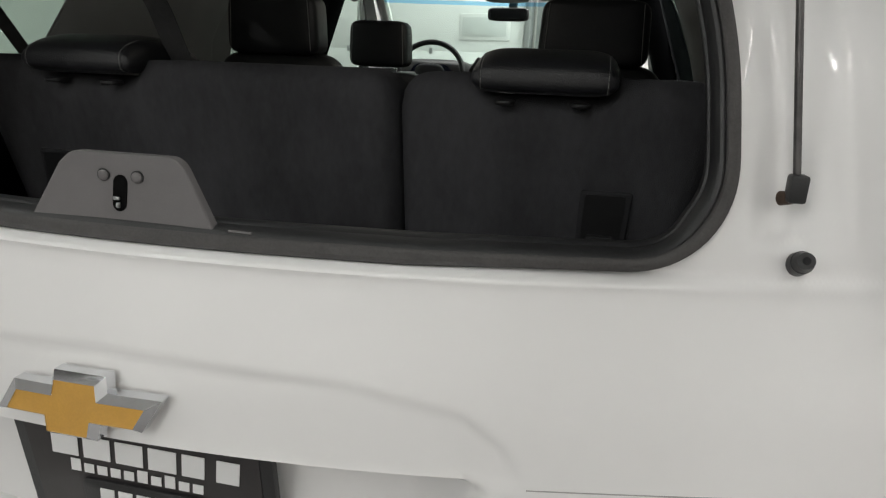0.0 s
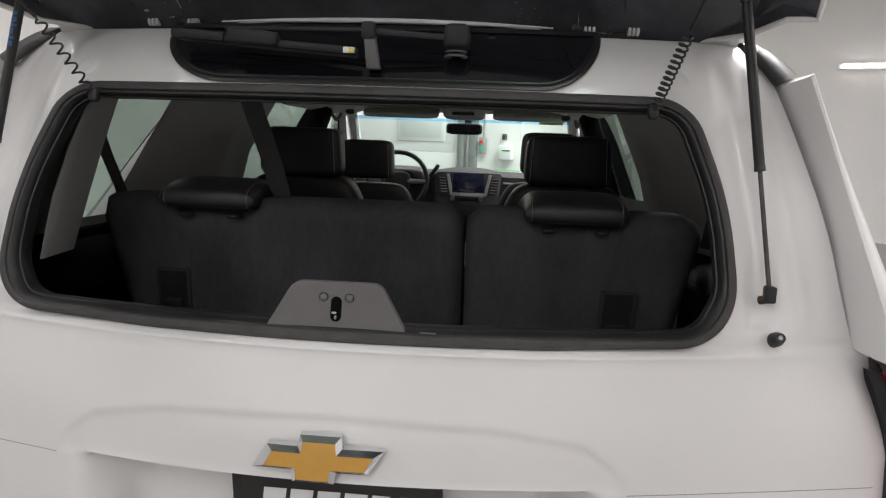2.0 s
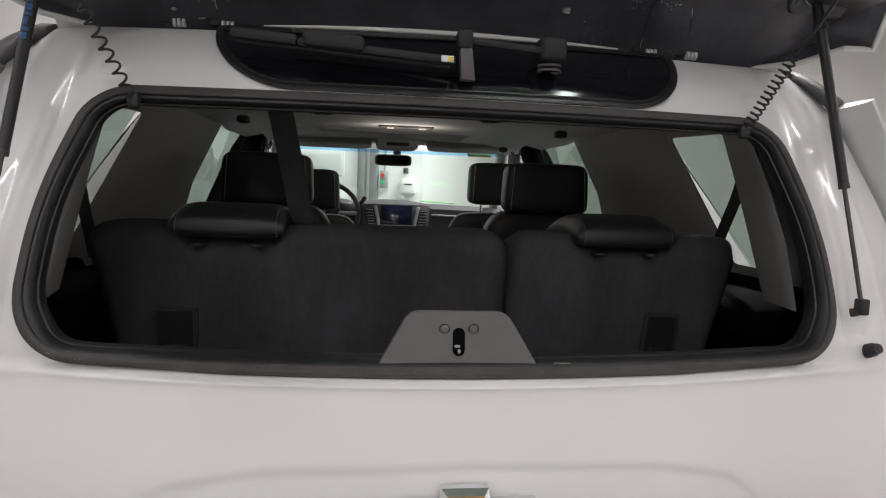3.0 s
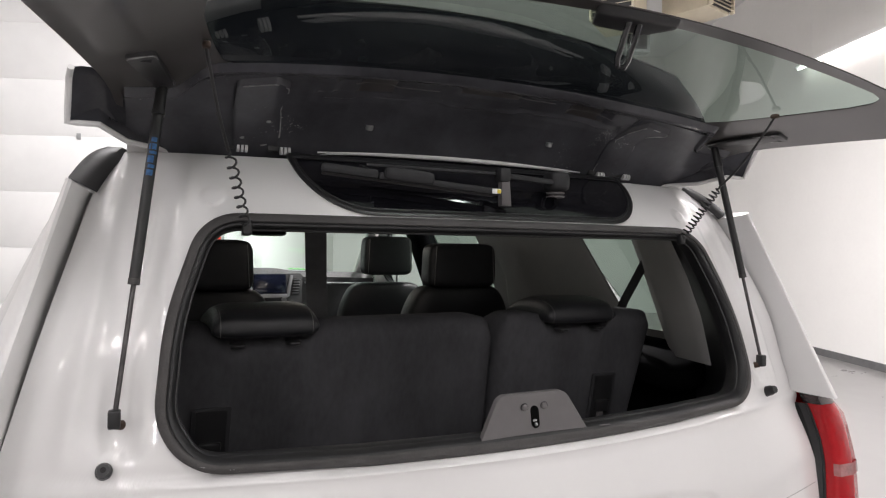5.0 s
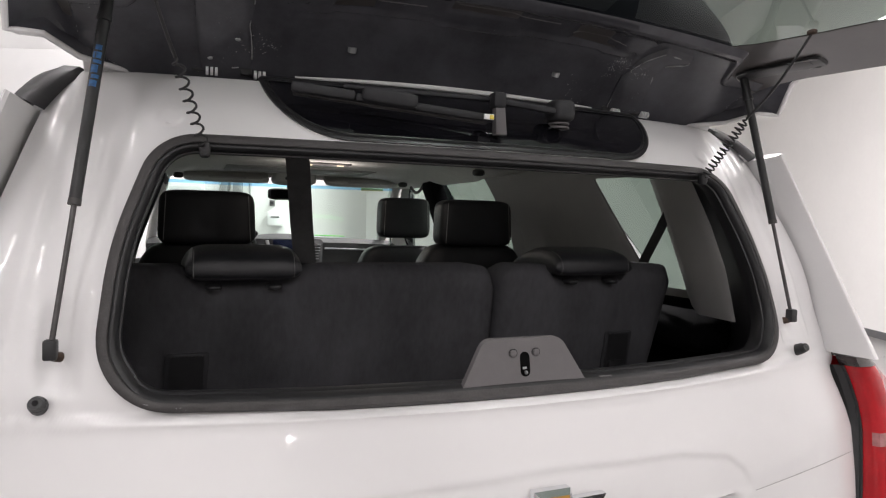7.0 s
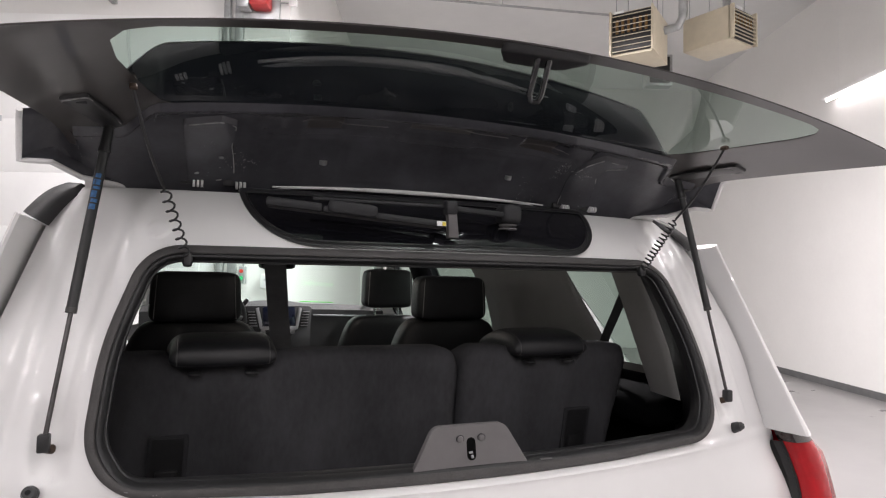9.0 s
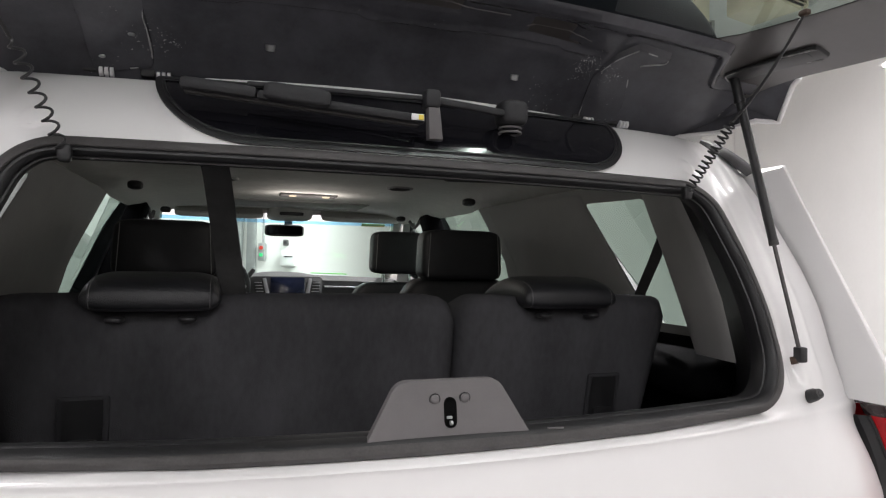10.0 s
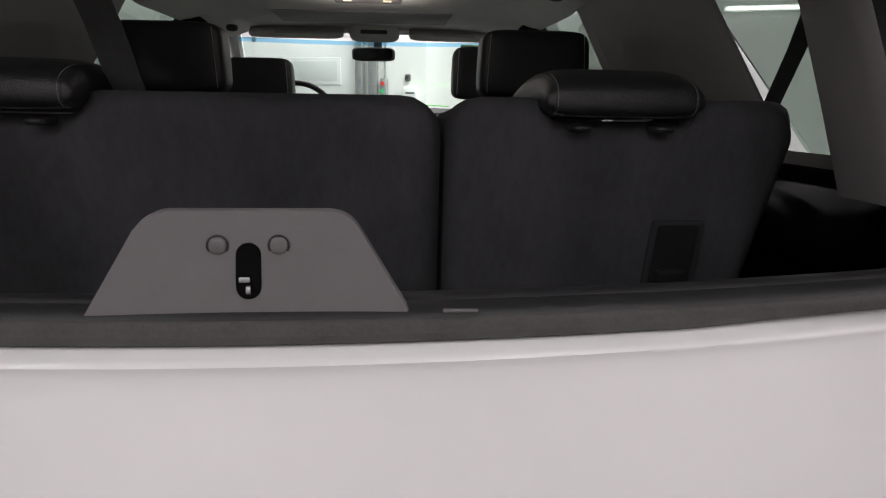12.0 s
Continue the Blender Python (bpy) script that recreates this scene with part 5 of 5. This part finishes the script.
for s in (-1, 1):
    q = lambda u: 0.054 + s * u
    part("silver_wing", slab([(q(0.108), 1.250), (q(0.124), 1.258), (q(0.152), 1.392), (q(0.132), 1.396), (q(0.110), 1.30)], 0.012, stack(0.029), 0.003), SATIN, dash, "satin silver trim")
    vt = part("air_vent", slab([(q(0.134), 1.262), (q(0.185), 1.268), (q(0.205), 1.375), (q(0.160), 1.38)], 0.006, stack(0.029), 0.002), PLASTIC, dash)
    for k in range(6):
        z = 1.275 + k * 0.018
        part("slat", slab([(q(0.138 + 0.18 * (z - 1.262)), z), (q(0.182 + 0.18 * (z - 1.262)), z), (q(0.182 + 0.18 * (z - 1.262)), z + 0.004), (q(0.138 + 0.18 * (z - 1.262)), z + 0.004)], 0.006, stack(0.034), 0.001), SATIN, vt)
part("silver_bar", slab([(-0.056, 1.246), (0.164, 1.246), (0.168, 1.272), (-0.060, 1.272)], 0.010, stack(0.029), 0.003), SATIN, dash, "satin silver trim")
part("control_strip", box(0.045, 2.955, 1.235, 0.20, 0.02, 0.035, 0.005), PLASTIC, dash)
for x in (-0.05, 0.14):
    part("knob", rod((x, 2.93, 1.235), (x, 2.96, 1.235), 0.016, seg=18), SATIN, dash)
part("gauge_hood", pillow((-0.43, 3.02, 1.37), (0.42, 0.26, 0.13), (0.5, 0.5), 30, 14), PLASTIC, dash)
for x in (-0.50, -0.36):
    part("gauge", rod((x, 2.885, 1.355), (x, 2.90, 1.355), 0.052, seg=24), SCREEN, dash)
part("dash_strip", tube([(0.285 + 0.07 * k, 2.982 + 0.07 * ((0.285 + 0.07 * k) / 0.8) ** 2, 1.344 - 0.002 * k) for k in range(7)], 0.006, 8), SATIN, dash, "satin silver strip")
part("phone_mount", box(-0.180, 2.97, 1.41, 0.028, 0.03, 0.10, 0.01, m=pose(0, 0, 0, 0, 35, 0)), PLASTIC, dash)
part("green_tape", box(0.345, 3.22, 1.424, 0.24, 0.03, 0.006, 0.002, m=pose(0, 0, 0, 0, 1.5, 0)), GREEN, dash, "bright green strip")

wheel = empty("steering_wheel", car)
tagged(wheel, "black leather steering wheel")
wheel.location = (-0.010, 0.15, 0.008)
wc = Vector((-0.372, 2.70, 1.325))
W = Matrix.Translation(wc) @ pose(0, 0, 0, 68, 0, 0)
part("rim", tube([W @ Vector((0.19 * math.cos(a), 0.19 * math.sin(a), 0)) for a in np.linspace(0, 2 * math.pi, 48, endpoint=False)], 0.015, 12, True), LEATHER, wheel)
part("hub", pillow(W @ Vector((0, 0, -0.01)), (0.17, 0.06, 0.13), (0.6, 0.6), 24, 12), LEATHER, wheel)
for a in (0, math.pi, -math.pi / 2):
    part("spoke", rod(W @ Vector((0.06 * math.cos(a), 0.06 * math.sin(a), 0)), W @ Vector((0.185 * math.cos(a), 0.185 * math.sin(a), 0)), 0.016, 0.012, 10), SATIN, wheel)

mir = empty("rear_view_mirror", car)
tagged(mir, "black rear-view mirror")
mir.location = (-0.006, 0.215, 0.006)
part("housing", pillow((0.022, 2.835, 1.664), (0.233, 0.045, 0.072), (0.4, 0.4), 30, 14, m=pose(0, 0, 0, 0, 0, -6)), PLASTIC, mir)
part("glass", slab(rounded([(-0.100, -0.026), (0.100, -0.026), (0.104, 0.026), (-0.104, 0.026)], 0.015, 5), 0.003, lambda u, v, w: Vector((0.022 + u, 2.808 - u * 0.10 - 0.25 * v - w, 1.666 + v))), CHROME, mir, "mirror glass")
part("stem", box(0.045, 2.845, 1.71, 0.046, 0.045, 0.06, 0.012), PLASTIC, mir)
oc = part("overhead_console", pillow((0.026, 2.83, 1.760), (0.25, 0.24, 0.085), (0.45, 0.45), 30, 14), VISOR, car, "grey overhead console")
part("switch_strip", box(0.026, 2.705, 1.748, 0.13, 0.02, 0.018, 0.004), PLASTIC, oc)
for s in (-1, 1):
    v = part("sun_visor", pillow((s * 0.390 + 0.038, 2.79, 1.752), (0.46, 0.13, 0.036), (0.4, 0.3), 36, 12, m=pose(0, 0, 0, 24, 0, 0)), VISOR, car, "grey sun visor")
    part("visor_mirror", box(s * 0.390 + 0.038, 2.730, 1.737, 0.20, 0.006, 0.022, 0.002, m=pose(0, 0, 0, 24, 0, 0)), TRIMG, v)
    part("grab_handle", tube([(s * 0.655, 2.30 + 0.035 * k, 1.715 - 0.035 * math.sin(math.pi * k / 6)) for k in range(7)], 0.009, 10), GREYP, car)
    for y in (1.45, 2.50):
        part("coat_hook", pillow((s * 0.60, y, 1.728), (0.05, 0.05, 0.03), (0.7, 0.7), 14, 8), PLASTIC, car)
    part("front_pillar", tube([(s * (0.80 - 0.115 * t), 3.70 - 0.80 * t, 1.32 + 0.44 * t) for t in np.linspace(0, 1, 8)], 0.036, 10), LINER, car, "light grey windscreen pillar")
    # pillar coloured near black in place of the shade between the doors
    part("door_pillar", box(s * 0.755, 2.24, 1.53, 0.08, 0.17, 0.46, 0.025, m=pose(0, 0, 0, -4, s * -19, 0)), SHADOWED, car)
part("inspection_sticker", box(0.565, 3.05, 1.722, 0.15, 0.004, 0.02, 0.001, m=pose(0, 0, 0, 30, 0, 0)), mat("yellow_sticker", (0.45, 0.36, 0.12), 0.6), car, "small yellow sticker on the windscreen")

rows = []
for y, z in ((0.155, 1.686), (0.130, 1.660), (0.15, 1.650), (0.24, 1.655), (0.31, 1.672), (0.33, 1.69)):
    rows.append([(x, y + 0.19 * x * x, z + (0.012 if x > 0.16 else 0.0) * smooth01(0.16, 0.19, x) - 0.10 * max(0, abs(x) - 0.5)) for x in np.linspace(-0.60, 0.60, 61)])
part("header_trim", sheet(rows), PLASTIC, car, "black header trim above the opening")
part("motor_cover", slab(rounded([(0.03, 1.69), (0.052, 1.645), (0.086, 1.632), (0.365, 1.640), (0.41, 1.69)], [0.004, 0.012, 0.012, 0.012, 0.004], 5), 0.012, lambda u, v, w: Vector((u, 0.225 - w, v)), 0.003), PLASTIC, car, "black cover below the header")


# ---- things in the room ----
def heater(r, f, z, yaw, t=0.62):
    h = room_thing("unit_heater", r, f, z, "beige gas unit heater hung from the ceiling", "heater", "unit heaters", yaw=yaw)
    w, d = 0.60, 0.75
    shell = box(0, 0.02, t / 2, w, d - 0.04, t, 0.012)
    part("casing", shell, BEIGE, h)
    part("grille_back", box(0, -d / 2 + 0.015, t / 2, w - 0.06, 0.03, t - 0.06, 0.004), PLASTIC, h)
    for k in range(8):
        part("louvre", box(0, -d / 2 - 0.01, 0.05 + k * (t - 0.10) / 7.3, w - 0.05, 0.05, 0.010, 0.002, m=pose(0, 0, 0, 20, 0, 0)), BEIGE, h)
    for k in range(6):
        part("heat_tube", rod((-0.2 + k * 0.08, -d / 2 + 0.005, t * 0.48), (-0.2 + k * 0.08, -d / 2 + 0.005, t * 0.80), 0.022, seg=10), BRASS, h)
    for x in (-w / 2 + 0.012, w / 2 - 0.012):
        part("rim", box(x, -d / 2 - 0.01, t / 2, 0.03, 0.06, t, 0.004), BEIGE, h)
    part("label", box(-0.16, -d / 2 - 0.035, t - 0.03, 0.14, 0.004, 0.035, 0.001), PRINT, h)
    for x in (-0.25, 0.25):
        for y in (-0.25, 0.3):
            part("hanger", rod((x, y, t), (x, y, CEIL - z), 0.006, seg=6), STEEL, h)
    part("flue", tube([(0.30, 0.2, 0.45), (0.48, 0.2, 0.47), (0.55, 0.2, 0.6), (0.56, 0.2, CEIL - z)], 0.06, 14), STEEL, h, "galvanised flue pipe")
    return h


heater(2.80, 7.5, 4.72, -34)
heater(4.00, 7.65, 4.96, 34, 0.48)
jb = room_thing("junction_box", 3.45, 8.6, 4.75, "grey metal control box hung by the heaters", "control box")
part("case", box(0, 0, 0.2, 0.42, 0.2, 0.5, 0.01), STEEL, jb)
part("door_panel", box(0, -0.105, 0.2, 0.32, 0.01, 0.42, 0.003), PLASTIC, jb)
part("hanger", rod((0, 0, 0.45), (0, 0, CEIL - 4.75), 0.008, seg=6), STEEL, jb)

# overhead door on the near front wall
SEC = 0.628
DOOR_R0, DOOR_R1, DOOR_H = -6.6, -2.62, 7 * SEC + 0.25
d = room_thing("door_1", 0, NEAR_F - 0.035, 0, "white sectional overhead steel door with a window", "door", "", "structure")
for k in range(7):
    part("panel", box((DOOR_R0 + DOOR_R1) / 2, 0, 0.235 + (k + 0.5) * SEC, DOOR_R1 - DOOR_R0, 0.05, SEC - 0.001, 0.002), DOORM, d)
part("bottom_panel", box((DOOR_R0 + DOOR_R1) / 2, 0, 0.117, DOOR_R1 - DOOR_R0, 0.05, 0.22, 0.008), DOORM, d)
wf = part("window_frame", box(-3.115, -0.03, 1.765, 0.66, 0.02, 0.29, 0.010), DOORM, d)
part("pane", box(-3.115, -0.038, 1.765, 0.58, 0.01, 0.21, 0.008), mat("frosted_pane", (0.66, 0.68, 0.67), 0.3, var=0.05, scale=4), wf)
for k in range(1, 6):
    for r in (-3.85, -5.17):
        part("hinge_plate", box(r, -0.028, 0.235 + k * SEC, 0.05, 0.006, 0.07, 0.012), STEEL, d)
for r in (-6.68, -2.545):
    part("track", box(r, -0.05, 2.6, 0.07, 0.08, 5.2, 0.006), STEEL, d, "galvanised door track")
    part("overhead_track", box(r, -1.9, 5.25, 0.06, 3.7, 0.07, 0.006), STEEL, d)
part("opener_rail", box(-3.9, -2.2, 4.80, 0.06, 4.4, 0.06, 0.004), STEEL, d, "steel opener rail")
op = room_thing("door_opener", -2.15, NEAR_F - 0.14, 4.72, "red and grey door opener motor on the wall", "door opener")
part("motor", box(0, 0, 0.12, 0.22, 0.24, 0.24, 0.03), REDP, op)
part("gearbox", box(-0.19, 0.02, 0.14, 0.14, 0.18, 0.3, 0.01), STEEL, op)
part("mount", box(-0.05, 0.12, 0.1, 0.5, 0.04, 0.5, 0.005), STEEL, op)
part("pull_box", box(0.36, 0.1, 0.12, 0.10, 0.05, 0.09, 0.01), DOORM, op)
part("conduit", rod((0.1, 0.12, 0.12), (0.36, 0.12, 0.12), 0.008, seg=8), STEEL, op)
co = room_thing("steel_column", -2.42, NEAR_F - 0.03, 0.0, "grey steel column beside the overhead door", "column")
part("post", box(0, 0, CEIL / 2, 0.10, 0.06, CEIL, 0.006), STEEL, co)
sg = room_thing("signal_light", -2.285, NEAR_F - 0.06, 1.50, "small grey signal box with red and green lamps", "signal light")
part("case", box(0, 0, 0.09, 0.075, 0.08, 0.20, 0.01), STEEL, sg)
part("red_lamp", rod((0, -0.04, 0.135), (0, -0.055, 0.135), 0.022, seg=16), LEDRED, sg)
part("green_lamp", rod((0, -0.04, 0.055), (0, -0.055, 0.055), 0.022, seg=16), LEDGREEN, sg)
part("conduit", rod((0, 0.03, 0.19), (0, 0.03, 1.6), 0.012, seg=10), STEEL, sg)
cb = room_thing("wall_cabinet", -1.985, NEAR_F - 0.05, 1.44, "white wall-mounted dispenser box", "dispenser")
part("case", box(0, 0, 0.08, 0.16, 0.10, 0.17, 0.015), DOORM, cb)
part("slot", box(0.01, -0.053, 0.10, 0.10, 0.006, 0.014, 0.002), PLASTIC, cb)
th = room_thing("thermostat", -2.03, NEAR_F - 0.015, 1.70, "small grey wall thermostat", "thermostat")
part("case", box(0, 0, 0, 0.06, 0.03, 0.07, 0.008), GREYP, th)
part("dial", rod((0, -0.012, 0), (0, -0.022, 0), 0.018, seg=16), PLASTIC, th)
cr = room_thing("gas_pipe", 0.0, 9.0, 6.0, "thin steel gas pipe under the ceiling", "pipe")
part("pipe", rod((-1.2, 0, 0.30), (3.2, 0, 0.0), 0.02, seg=10), STEEL, cr)
part("hanger", rod((1.0, 0, 0.15), (1.0, 0, 0.3), 0.006, seg=6), STEEL, cr)
wl = room_thing("wall_lamp", 3.02, WALL_F - 0.06, 3.40, "white fluorescent batten on the far wall", "wall lamp")
part("housing", box(0, 0.03, 0, 2.2, 0.05, 0.13, 0.01), DOORM, wl)
part("tube", rod((-1.04, -0.02, 0), (1.04, -0.02, 0), 0.025, seg=12), TUBEGLOW, wl, "glowing white tube")
